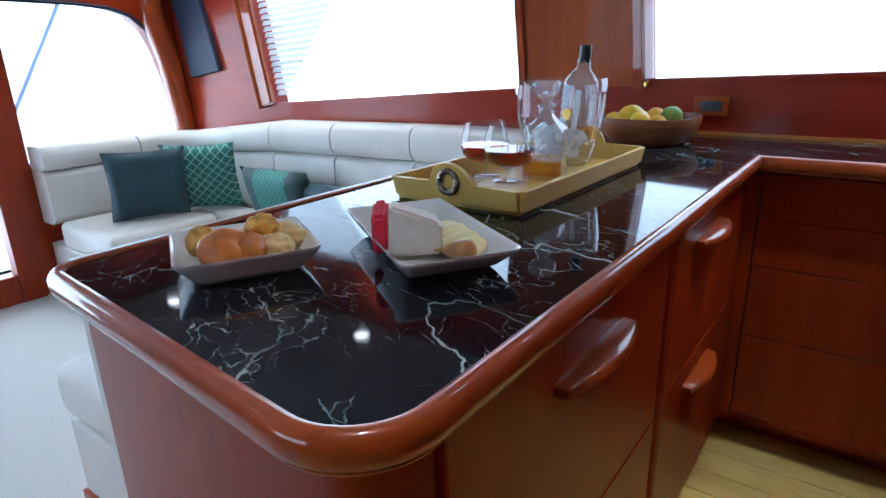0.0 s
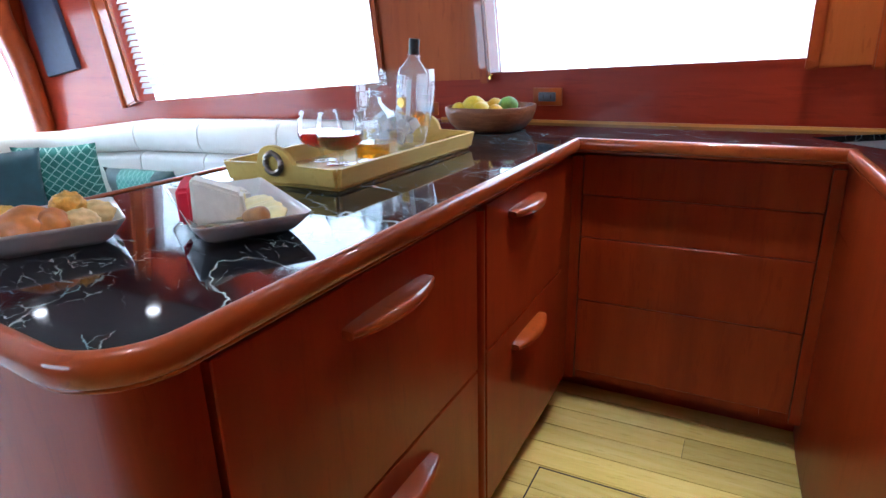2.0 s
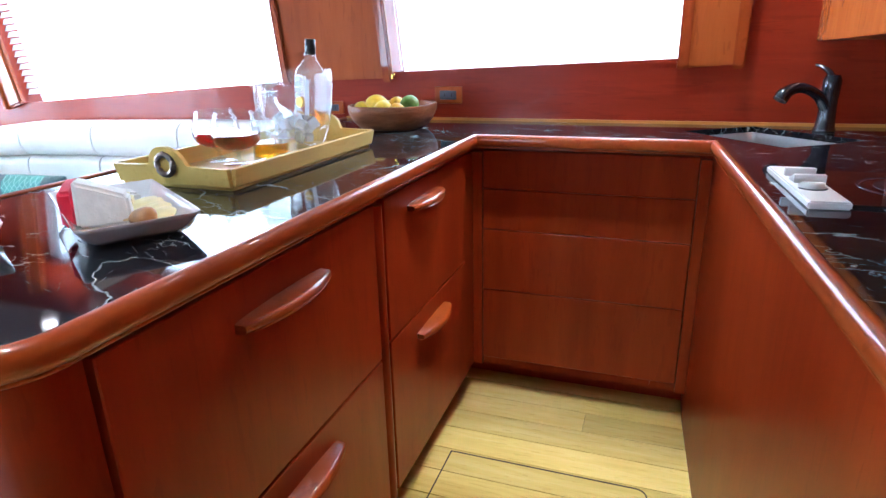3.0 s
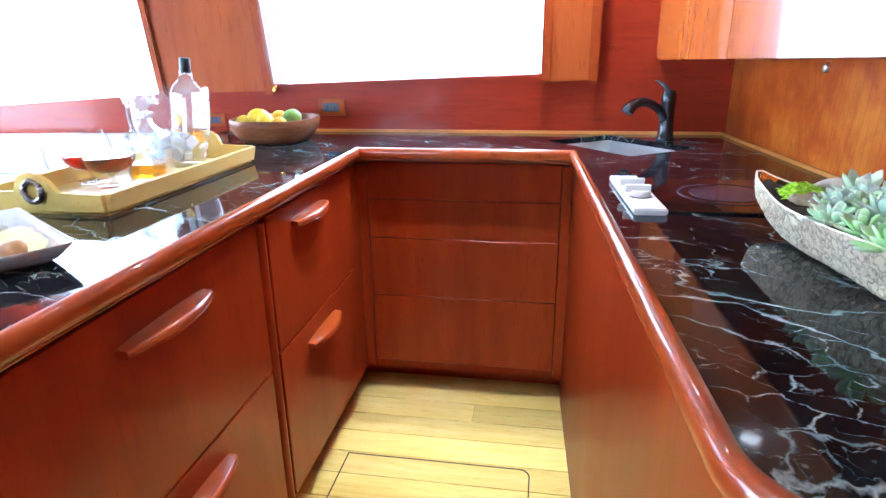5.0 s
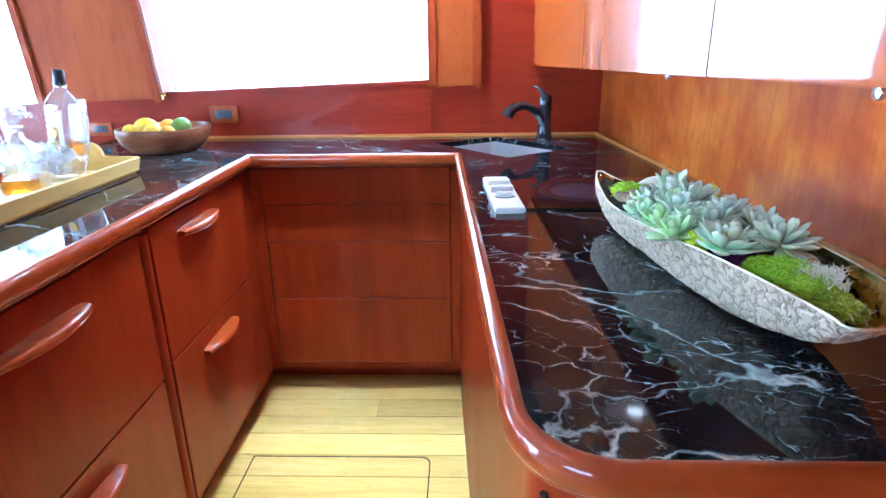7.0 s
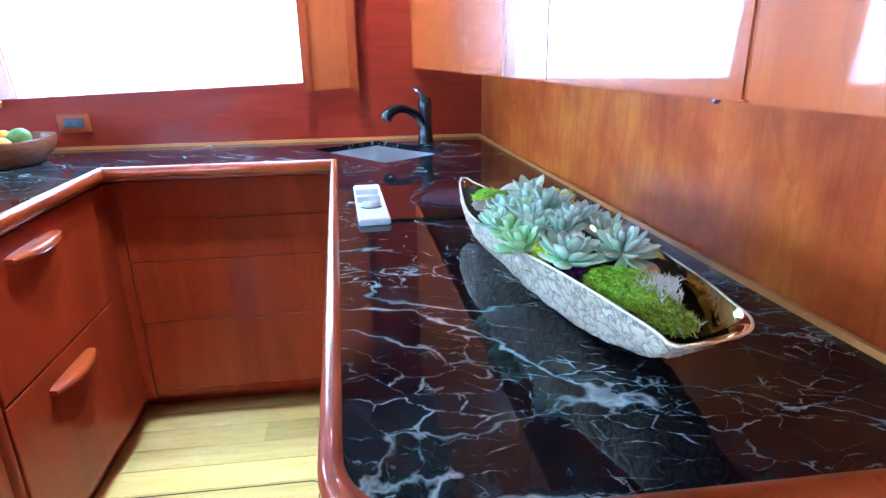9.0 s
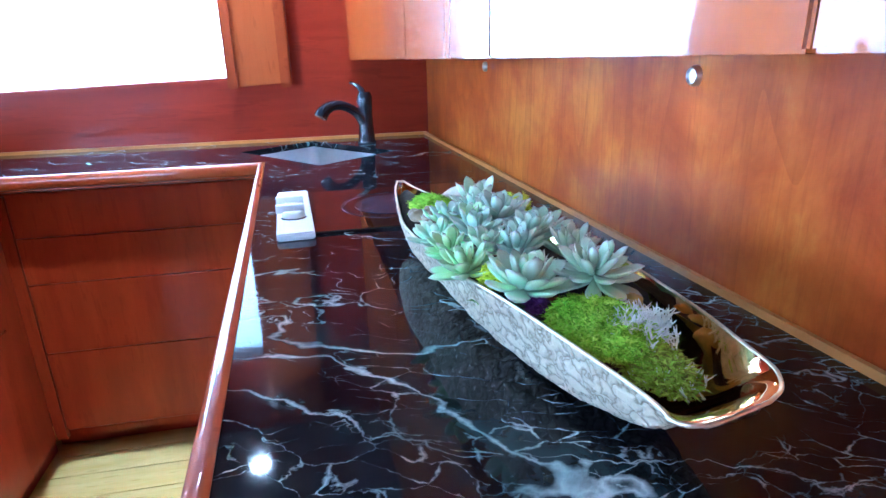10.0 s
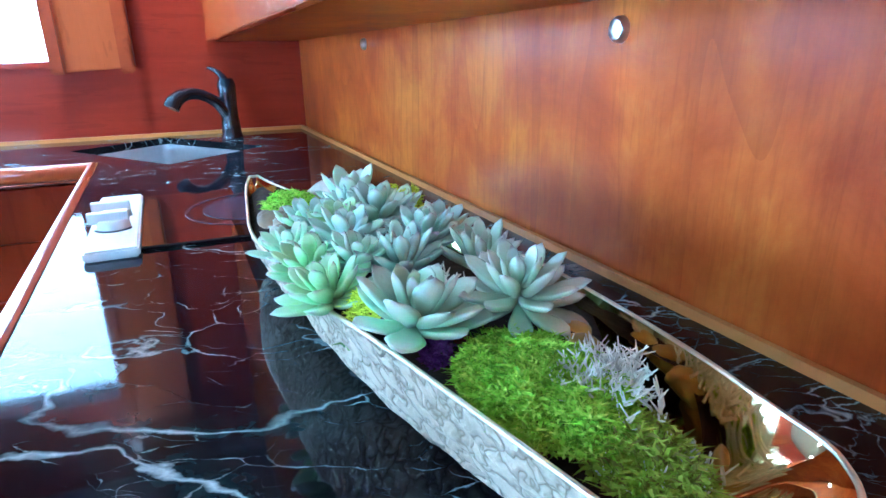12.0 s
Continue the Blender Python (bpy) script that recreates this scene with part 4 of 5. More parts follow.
pillow("scatter_cushion", "small dark teal cushion against the sofa back", -1.50, 2.06, 0.415, 0.38, 0.12, 16, -4, F_TEAL, 0.62)

# ---- floor boards (last of the structure) ----
edges = [2.20, 2.096, 2.008, 1.908, 1.802, 1.702, 1.592]
while edges[-1] > SOUTH + 0.1:
    edges.append(edges[-1] - 0.102)
rng = random.Random(5)
for y1, y0 in zip(edges, edges[1:]):
    xs = [-0.36]
    while xs[-1] < 1.85:
        xs.append(min(1.9, xs[-1] + rng.uniform(0.9, 1.6) if len(xs) > 1 else 0.3 + rng.uniform(0.3, 1.3)))
    for x0, x1 in zip(xs, xs[1:]):
        if x1 - x0 > 0.05:
            part("board", box(x0 + 0.0006, x1 - 0.0006, y0 + 0.0020, y1 - 0.0020, -0.011, 0.0), M_TEAK, floor)
hatch = thing("floor_hatch", "lift-out hatch cut in the floor boards", "hatch")
hatch["kind"] = "structure"
bm = bmesh.new()
hp = [(0.262, 0.95)] + [(0.262, 1.582)] + fillet((0.262, 1.582), (0.832, 1.582), (0.832, 0.95), 0.03, 5) + [(0.832, 0.95)]
part("outline", sweep(hp, [(-0.002, 0.0002), (0.002, 0.0002), (0.002, 0.0012), (-0.002, 0.0012)]), M_DARKGAP, hatch)

# ---- serving tray with drinks ----
TRX, TRY = -0.127, 1.352
tray = thing("serving_tray", "bamboo serving tray with dark iron ring handles", "tray", at=(TRX, TRY, TOP), rz=-1.0)
HX, HY, TH = 0.140, 0.288, 0.046
shade(part("bottom", box(-HX, HX, -HY, HY, 0.0, 0.010, 0.002), M_BAMBOO, tray), 12)


def tray_wall(name, pts, lo, hi, place, tilt):
    bm = prism(pts, lo, hi, place)
    for v in bm.verts:
        tilt(v)
    bmesh.ops.bevel(bm, geom=list(bm.edges), offset=0.0015, segments=1, affect="EDGES")
    return part(name, bm, M_BAMBOO, tray)


def lean_x(sgn):
    def f(v):
        v.co.x += sgn * 0.30 * v.co.z * 0.7
        v.co.y *= 1 + 0.28 * v.co.z
    return f


def lean_y(sgn):
    def f(v):
        v.co.y += sgn * 0.30 * v.co.z * 0.7
        v.co.x *= 1 + 0.55 * v.co.z
    return f


for s in (-1, 1):
    tray_wall("side_wall", [(-HY, 0.008), (HY, 0.008), (HY, TH), (-HY, TH)], s * HX - 0.006, s * HX + 0.006, YZ, lean_x(s))
    bump_line = [(-HX, 0.008), (HX, 0.008), (HX, TH)] + [(0.046 * math.cos(a), TH - 0.006 + 0.046 * math.sin(a)) for a in np.linspace(0.14, math.pi - 0.14, 14)] + [(-HX, TH)]
    tray_wall("end_wall", bump_line, s * HY - 0.006, s * HY + 0.006, XZ, lean_y(s))
    yy = s * (HY + 0.018)
    ring = [(0.020 * math.cos(a), yy + 0.002 * s, 0.050 + 0.020 * math.sin(a)) for a in np.linspace(0, 2 * math.pi, 25)]
    h = shade(part("ring_handle", tube(ring, [0.0062] * 25, 8), M_IRON, tray, "dark iron ring handle"))
    shade(part("stud", tube([(0, yy - 0.012 * s, 0.071), (0, yy + 0.006 * s, 0.071)], [0.007, 0.006], 10), M_IRON, h))

TZ = TOP + 0.0102


def snifter(x, y, label, wine=0.986):
    g = thing("brandy_glass", label, "glass", "brandy glasses on the tray", (x, y, TZ))
    prof = [(0, 0.0005), (0.032, 0.0005), (0.033, 0.0018), (0.012, 0.005), (0.0045, 0.012), (0.004, 0.022), (0.008, 0.029), (0.030, 0.036), (0.048, 0.048), (0.0545, 0.064), (0.054, 0.078), (0.049, 0.100), (0.0425, 0.120), (0.0425, 0.1205)]
    shade(part("bowl", lathe(prof, 40), M_GLASS, g), 70)
    w = [(0, 0.0318), (0.010, 0.0322), (0.0296, 0.0368), (0.0476, 0.0485), (0.0537, 0.0640), (0.0537, 0.0690), (0.0535, 0.0700), (0, 0.0700)]
    shade(part("wine", lathe(w, 40), M_WINE, g, "dark red wine"), 50)


snifter(-0.136, 1.270, "balloon glass of red wine on the bamboo tray")
snifter(-0.214, 1.300, "second balloon glass of red wine on the tray")

dec = thing("decanter", "square cut-glass decanter with amber spirit and stopper", "decanter", at=(-0.090, 1.350, TZ), rz=14)
body = [(0, 0.0), (0.040, 0.0), (0.043, 0.004), (0.043, 0.098), (0.040, 0.108), (0.022, 0.124), (0.0145, 0.134), (0.0135, 0.150), (0.017, 0.153), (0.017, 0.158), (0.011, 0.158)]
shade(part("bottle", lathe(body, 48, power=7), M_CUTGLASS, dec), 40)
shade(part("spirit", lathe([(0, 0.0080), (0.0368, 0.0080), (0.0400, 0.0112), (0.0400, 0.042), (0, 0.042)], 48, power=7), M_WHISKY, dec, "amber spirit"), 40)
shade(part("stopper", lathe([(0, 0.150), (0.0095, 0.150), (0.0095, 0.166), (0.018, 0.172), (0.030, 0.182), (0.031, 0.200), (0.025, 0.206), (0, 0.206)], 12, power=3), M_CUTGLASS, dec), 20)

BKX, BKY = -0.145, 1.530
bk = thing("ice_bucket", "oval clear glass ice bucket with ice and bottle", "ice bucket", at=(BKX, BKY, TZ))
o = [(0, 0), (0.070, 0), (0.076, 0.004), (0.092, 0.05), (0.106, 0.11), (0.112, 0.16), (0.110, 0.200), (0.109, 0.2015)]
shade(part("vessel", lathe(o, 56, sy=0.80), M_GLASS, bk), 60)
rng = random.Random(11)
for k in range(34):
    a, r = rng.uniform(0, 6.28), 0.055 * rng.uniform(0, 1) ** 0.5
    zz = rng.uniform(0.026, 0.082)
    s = rng.uniform(0.020, 0.028)
    bm = box(-s / 2, s / 2, -s / 2, s / 2, -s / 2, s / 2, 0.004, 2)
    bmesh.ops.transform(bm, matrix=pose(r * math.cos(a) * 1.1, r * math.sin(a) * 0.85 - 0.012, zz, rng.uniform(0, 90), rng.uniform(0, 90), rng.uniform(0, 90)), verts=bm.verts)
    part("ice_cube", bm, M_ICE, bk)

bt = thing("spirit_bottle", "clear square spirit bottle with black cap in ice", "bottle")
bt.matrix_basis = pose(-0.128, 1.572, TZ + 0.012, -1, 6, -18)
o = [(0, 0.040), (0.033, 0.040), (0.036, 0.044), (0.037, 0.165), (0.034, 0.185), (0.022, 0.203), (0.0145, 0.212), (0.0135, 0.232), (0.011, 0.232)]
shade(part("bottle", lathe(o, 40, sy=0.8, power=5), M_GLASS, bt), 50)
shade(part("contents", lathe([(0, 0.0450), (0.0350, 0.0460), (0.0350, 0.078), (0, 0.078)], 40, sy=0.8, power=5), M_WHISKY, bt, "amber spirit"), 50)
shade(part("cap", lathe([(0.0130, 0.226), (0.0138, 0.228), (0.0138, 0.262), (0.012, 0.265), (0, 0.265)], 24), plain("black_cap", (0.012, 0.012, 0.013), 0.4), bt, "black screw cap"))
M_LABEL = plain("silver_blue_print", (0.40, 0.46, 0.55), 0.35, 0.3, 0.1, 40)
part("label", box(0.012, 0.028, -0.0305, -0.0295, 0.045, 0.165), plain("pale_label", (0.72, 0.73, 0.74), 0.5, 0, 0.05), bt, "pale upright paper label")
for k in range(6):
    part("print_bar", box(-0.028, -0.006, -0.0308, -0.0296, 0.085 + k * 0.015, 0.095 + k * 0.015), M_LABEL, bt)
shade(part("seal", tube([(-0.004, -0.0295, 0.105), (-0.004, -0.036, 0.105)], [0.0145, 0.0135], 20), M_SEAL, bt, "round gold seal"))

# ---- fruit bowl ----
bw = thing("fruit_bowl", "rounded square striped-wood bowl on the marble", "bowl", at=(-0.083, 2.035, TOP))
o = [(0, 0), (0.090, 0), (0.104, 0.006), (0.126, 0.030), (0.138, 0.058), (0.140, 0.078), (0.138, 0.0815)]
i_ = [(0.134, 0.0815), (0.133, 0.076), (0.130, 0.058), (0.116, 0.032), (0.094, 0.012), (0, 0.010)]
shade(part("bowl", lathe(o + i_, 56, power=3.0), M_BOWL, bw), 50)


def fruit(name, label, x, y, z, r, mat, long=1.15, rz=0):
    f = thing(name, label, name, "fruit in the bowl")
    f.matrix_basis = pose(x, y, z, 0, 78, rz)
    prof = []
    for k in range(13):
        a = -math.pi / 2 + math.pi * k / 12
        tip = 1 + (0.16 if abs(k - 6) >= 6 else 0.05 if abs(k - 6) == 5 else 0) * (long > 1.1)
        prof.append((max(0.0, r * math.cos(a)) if 0 < k < 12 else 0.0, r * long * math.sin(a) * tip))
    shade(part("skin", lathe(prof, 20), mat, f), 80)


M_LEMON = plain("lemon_skin", (0.80, 0.56, 0.03), 0.35, 0, 0.12, 90, 0.25)
M_ORANGE = plain("tangerine_skin", (0.80, 0.44, 0.03), 0.4, 0, 0.12, 120, 0.3)
M_LIME = plain("lime_skin", (0.20, 0.34, 0.06), 0.35, 0, 0.2, 60, 0.25)
for nm, lb, x, y, z, r, m_, lg, rz in (
        ("lemon", "ripe yellow lemon in the wooden bowl", -0.140, 2.02, 0.998, 0.032, M_LEMON, 1.2, 20),
        ("lemon", "yellow lemon resting on other fruit", -0.098, 1.985, 0.985, 0.029, M_LEMON, 1.2, 80),
        ("orange", "small orange-yellow fruit in the bowl", -0.070, 2.04, 0.994, 0.029, M_ORANGE, 1.0, 0),
        ("lime", "dull green lime in the wooden bowl", -0.022, 2.035, 0.998, 0.030, M_LIME, 1.1, 40),
        ("lemon", "yellow lemon at the edge of the bowl", -0.185, 2.005, 0.981, 0.028, M_LEMON, 1.2, 140),
        ("orange", "small orange-yellow fruit in the bowl", -0.048, 1.985, 0.980, 0.027, M_ORANGE, 1.0, 0),
        ("lemon", "yellow lemon low in the bowl", -0.125, 2.085, 0.975, 0.031, M_LEMON, 1.2, 0),
        ("lemon", "yellow lemon low in the bowl", -0.10, 2.03, 0.955, 0.030, M_LEMON, 1.2, 0)):
    fruit(nm, lb, x, y, z, r, m_, lg, rz)


# ---- plates and food ----
def dish(label, x, y, rz, hx, hy):
    d = thing("serving_plate", label, "plate", "white serving plates", (x, y, TOP), rz)
    bm = bmesh.new()
    rings = []
    for k, z in ((0.66, 0.0), (0.70, 0.0), (0.80, 0.008), (0.97, 0.026), (1.0, 0.030), (1.0, 0.0325), (0.985, 0.0325), (0.95, 0.028), (0.78, 0.012), (0.66, 0.009)):
        ring = []
        a, b, r = hx * k, hy * k, 0.012
        for cx_, cy_, a0 in ((a - r, b - r, 0), (-a + r, b - r, 90), (-a + r, -b + r, 180), (a - r, -b + r, 270)):
            for i in range(5):
                t = radians(a0 + 90 * i / 4)
                px, py = cx_ + r * math.cos(t), cy_ + r * math.sin(t)
                lift = 0.006 * (abs(px) / hx) ** 3 * (abs(py) / hy) ** 3 if z > 0.02 else 0
                ring.append(bm.verts.new((px, py, z + lift)))
        rings.append(ring)
    for p, q in zip(rings, rings[1:]):
        for i in range(len(p)):
            bm.faces.new((p[i], p[(i + 1) % len(p)], q[(i + 1) % len(p)], q[i]))
    bm.faces.new(rings[0][::-1]), bm.faces.new(rings[-1])
    shade(part("dish", bm, M_WHITE, d), 45)
    return d


dish("white porcelain plate holding small bread rolls", -0.195, 0.642, 61, 0.092, 0.088)
dish("oblong white porcelain plate holding cheese", -0.020, 0.826, 147, 0.155, 0.082)
M_CRUST = plain("baked_crust", (0.50, 0.155, 0.022), 0.4, 0, 0.45, 26, 0.3, 0.2)
M_PUFF = plain("golden_pastry", (0.62, 0.33, 0.05), 0.5, 0, 0.5, 55, 0.5)
M_CRUMB = plain("pale_bread", (0.70, 0.50, 0.22), 0.6, 0, 0.3, 40, 0.4)


def lump(name, label, cat, x, y, z, sx, sy, sz, mat, rz=0, rough=0.12, freq=2.2, seed=0, group=""):
    t = thing(name, label, cat, group)
    t.matrix_basis = pose(x, y, z, 0, 0, rz)
    bm = bmesh.new()
    bmesh.ops.create_icosphere(bm, subdivisions=4, radius=1)
    for v in bm.verts:
        p = v.co.copy()
        k = 1 + rough * noise.noise(p * freq + Vector((seed * 7.3, 0, 0))) + 0.4 * rough * noise.noise(p * freq * 3 + Vector((seed, 3, 0)))
        v.co = Vector((p.x * sx * k, p.y * sy * k, p.z * sz * k))
        if v.co.z < -0.62 * sz:
            v.co.z = -0.62 * sz
    part("crust", bm, mat, t, smooth=True)
    return t


PZ = TOP + 0.009
fg = "bread on the plate"
lump("bread_roll", "glossy brown crescent roll on the white plate", "bread roll", -0.172, 0.603, PZ + 0.026, 0.043, 0.029, 0.028, M_CRUST, 28, 0.12, 1.3, 1, fg)
lump("bread_roll", "second lobe-shaped glossy brown roll", "bread roll", -0.146, 0.618, PZ + 0.026, 0.024, 0.024, 0.024, M_CRUST, 70, 0.12, 1.5, 2, fg)
lump("pastry_puff", "round golden pastry puff on the plate", "pastry", -0.236, 0.607, PZ + 0.024, 0.021, 0.021, 0.023, M_PUFF, 0, 0.2, 3, 3, fg)
lump("pastry_puff", "browned golden puff lying on top", "pastry", -0.172, 0.660, PZ + 0.042, 0.023, 0.022, 0.021, M_PUFF, 0, 0.25, 3, 4, fg)
lump("scone", "pale golden scone on the white plate", "scone", -0.136, 0.652, PZ + 0.022, 0.026, 0.024, 0.020, M_CRUMB, 10, 0.15, 3, 5, fg)
lump("scone", "pale golden scone behind the rolls", "scone", -0.172, 0.700, PZ + 0.020, 0.028, 0.024, 0.020, M_CRUMB, 40, 0.15, 3, 6, fg)
lump("pastry_puff", "small golden puff half hidden behind others", "pastry", -0.212, 0.662, PZ + 0.015, 0.022, 0.021, 0.020, M_PUFF, 40, 0.2, 3, 7, fg)

M_BRIE = plain("white_rind", (0.80, 0.79, 0.74), 0.7, 0, 0.05, 60, 0.4)
M_WAX = plain("red_wax", (0.62, 0.02, 0.05), 0.3, 0, 0.15, 20, 0, 0.3)
M_CHED = plain("pale_yellow_cheese", (0.78, 0.68, 0.34), 0.5, 0, 0.12, 30, 0.2)


def wedge(name, label, x, y, rz, length, width, h0, h1, mats, z=PZ):
    """A cut block, h0 high at one end and h1 at the other, with soft uneven edges."""
    t = thing(name, label, "cheese", "cheese on the plate", (x, y, z), rz)
    bm = prism([(-length / 2, 0), (length / 2, 0), (length / 2 * 0.96, h1), (-length / 2 * 0.9, h0)], -width / 2, width / 2, XZ)
    bmesh.ops.bevel(bm, geom=list(bm.edges), offset=0.005, segments=3, affect="EDGES")
    bmesh.ops.triangulate(bm, faces=bm.faces[:])
    bmesh.ops.subdivide_edges(bm, edges=bm.edges[:], cuts=1)
    for v in bm.verts:
        v.co += Vector((1, 1, 1)) * 0.0012 * noise.noise(v.co * 60 + Vector((x * 9, y * 9, 0)))
    shade(part("block", bm, mats, t), 50)


wedge("cheese_wedge", "thick white-rind soft cheese block", 0.004, 0.777, 42, 0.074, 0.044, 0.072, 0.044, M_BRIE, PZ + 0.006)
wedge("cheese_wedge", "cheese wedge with bright red wax", -0.048, 0.766, 128, 0.060, 0.022, 0.052, 0.064, M_WAX, PZ + 0.006)
wedge("cheese_slice", "pale yellow cheese piece behind the wedge", -0.058, 0.842, 40, 0.070, 0.030, 0.045, 0.030, M_CHED)
wedge("cheese_slice", "pale white cheese piece lying flat", -0.095, 0.880, 60, 0.080, 0.050, 0.034, 0.022, M_BRIE)
for k in range(5):
    c = lump("cheese_slice", "thin pale yellow cheese slice fanned on plate", "cheese", -0.022 + 0.022 * k, 0.866 - 0.014 * k, PZ + 0.012 + 0.002 * (k % 2), 0.032, 0.024, 0.007, M_CHED, 20 + 12 * k, 0.06, 1.5, k, "cheese on the plate")
    c.matrix_basis = c.matrix_basis @ pose(0, 0, 0, 10, -14, 0)
kn = thing("cheese_knife", "small cheese spreader with rounded wooden handle", "knife")
shade(part("handle", tube(curve([(0.060, 0.775, PZ + 0.018), (0.078, 0.768, PZ + 0.024), (0.098, 0.764, PZ + 0.028), (0.112, 0.764, PZ + 0.029)], 4), [0.008, 0.009, 0.010, 0.011, 0.0115, 0.012, 0.0125, 0.013, 0.0135, 0.0135, 0.012, 0.009, 0.004], 12), plain("brown_handle", (0.34, 0.16, 0.05), 0.4, 0, 0.4, 30), kn))
shade(part("blade", tube([(0.020, 0.800, PZ + 0.012), (0.045, 0.783, PZ + 0.014), (0.062, 0.774, PZ + 0.018)], [0.010, 0.011, 0.006], 12, flat=0.2), M_BRASS, kn))

# ---- boat-shaped planter ----
# rim gold is paler and rougher than the lining
M_RIMGOLD = plain("pale_gold_edge", (0.88, 0.78, 0.56), 0.32, 0.85, 0.2, 60)
ST = [(1.178, 1.211, 0.003, 1.008, 0.990), (1.150, 1.216, 0.015, 1.001, 0.955), (1.08, 1.234, 0.038, 0.993, 0.930), (1.0, 1.257, 0.064, 0.989, 0.921), (0.9, 1.288, 0.084, 0.991, TOP), (0.8, 1.302, 0.087, 0.999, TOP), (0.7, 1.315, 0.073, 1.004, 0.921),
      (0.62, 1.326, 0.062, 1.005, 0.936), (0.565, 1.334, 0.053, 1.003, 0.955), (0.535, 1.337, 0.049, 1.002, 0.980), (0.521, 1.335, 0.046, 1.001, 0.990), (0.511, 1.335, 0.036, 1.001, 0.995), (0.506, 1.335, 0.020, 1.001, 0.997)]
ST = [tuple(a) + tuple(b) for a, b in zip(curve([s[:3] for s in ST], 5), curve([(s[3], s[4], 0) for s in ST], 5))]
pl = thing("boat_planter", "boat-shaped ceramic planter, crackled outside, gold inside", "planter")


def skew(y):
    """The blunt end is cut a little aslant."""
    return 0.30 * max(0.0, (0.8 - y) / 0.3)


def hull(extra, lift, nu=26, rough=0.0, belly=3.0):
    bm = bmesh.new()
    rows = []
    for y, cxx, w, zr, zk, _ in ST:
        row = []
        for i in range(nu + 1):
            u = 2 * i / nu - 1
            x = cxx + (w + extra) * math.copysign(abs(u) ** 0.72, u)
            z = zk + lift + (zr - zk - lift) * abs(u) ** belly
            p = Vector((x, y + skew(y) * (x - cxx), z))
            if rough and abs(u) < 0.93:
                q = p * 80
                d = rough * (0.5 - abs(noise.noise(q)) * 2 + 0.5 * noise.noise(q * 2.3))
                p += Vector((u, 0, -0.25)).normalized() * d
                p.z = max(p.z, TOP + 0.0005)
            row.append(bm.verts.new(p))
        rows.append(row)
    for a, b in zip(rows, rows[1:]):
        for i in range(nu):
            bm.faces.new((a[i], a[i + 1], b[i + 1], b[i]))
    return bm, rows


def crackle():
    m, n, l, b = material("crackled_cream_ceramic", 0.6)
    v = coords(n, l, (1, 1, 1))
    vo = n.new("ShaderNodeTexVoronoi")
    vo.feature = "DISTANCE_TO_EDGE"
    vo.inputs["Scale"].default_value = 58
    wv = n.new("ShaderNodeVectorMath")
    wv.operation = "MULTIPLY_ADD"
    nt = n.new("ShaderNodeTexNoise")
    nt.inputs["Scale"].default_value = 60
    l.new(v, nt.inputs["Vector"])
    l.new(nt.outputs["Color"], wv.inputs[0])
    wv.inputs[1].default_value = (0.030, 0.030, 0.030)
    l.new(v, wv.inputs[2])
    l.new(wv.outputs["Vector"], vo.inputs["Vector"])
    edge = math_node(n, l, "MULTIPLY", vo.outputs["Distance"], 5.0, True)
    col = ramp(n, l, edge, [(0.0, (0.36, 0.28, 0.16)), (0.25, (0.62, 0.52, 0.35)), (0.9, (0.78, 0.67, 0.47))])
    l.new(col, b.inputs["Base Color"])
    bump(n, l, b, math_node(n, l, "ADD", edge, math_node(n, l, "MULTIPLY", noise_tex(n, l, v, 120, 4), 1.6)), 0.7, 0.004)
    return m


bm, _ = hull(0.003, 0.0, 64, 0.0036)
part("outer_shell", bm, crackle(), pl, "cream crackled glaze", smooth=True)
bm, rows = hull(0.0, 0.006, 32, 0.0, 2.3)
part("inner_lining", bm, M_GOLD, pl, "polished gold lining", smooth=True)
rim = [Vector((c - w - 0.002, y - skew(y) * w, zr)) for y, c, w, zr, *_ in ST] + [Vector((c + w + 0.002, y + skew(y) * w, zr)) for y, c, w, zr, *_ in reversed(ST)]
rim.append(rim[0])
shade(part("rim", tube(rim, [0.0015] * len(rim), 8), M_RIMGOLD, pl, "pale gold rim"))


def inside(y):
    """Centre, half width and rim height of the planter at y."""
    s = min(ST, key=lambda q: abs(q[0] - y))
    return s[1], s[2], s[3]


bm = bmesh.new()
rows = []
for k in range(34):
    y = 1.15 - k * (1.15 - 0.585) / 33
    c, w, zr = inside(y)
    row = []
    for i in range(13):
        u = 2 * i / 12 - 1
        h = zr - 0.012 - (0.0 if y > 0.64 else (0.64 - y) * 0.55) + 0.010 * (1 - u * u) + 0.004 * noise.noise((u * 4, y * 30, 0))
        row.append(bm.verts.new((c + u * w * (0.93 - 5 * max(0.0, 0.64 - y)) - max(0.0, u) * w * 0.42 * min(1.0, max(0.0, (0.70 - y) / 0.05)), y, h)))
    rows.append(row)
for a, b in zip(rows, rows[1:]):
    for i in range(12):
        bm.faces.new((a[i], a[i + 1], b[i + 1], b[i]))
part("soil", bm, plain("dark_soil", (0.045, 0.028, 0.015), 0.9, 0, 0.5, 120, 0.8), pl, "dark brown soil", smooth=True)


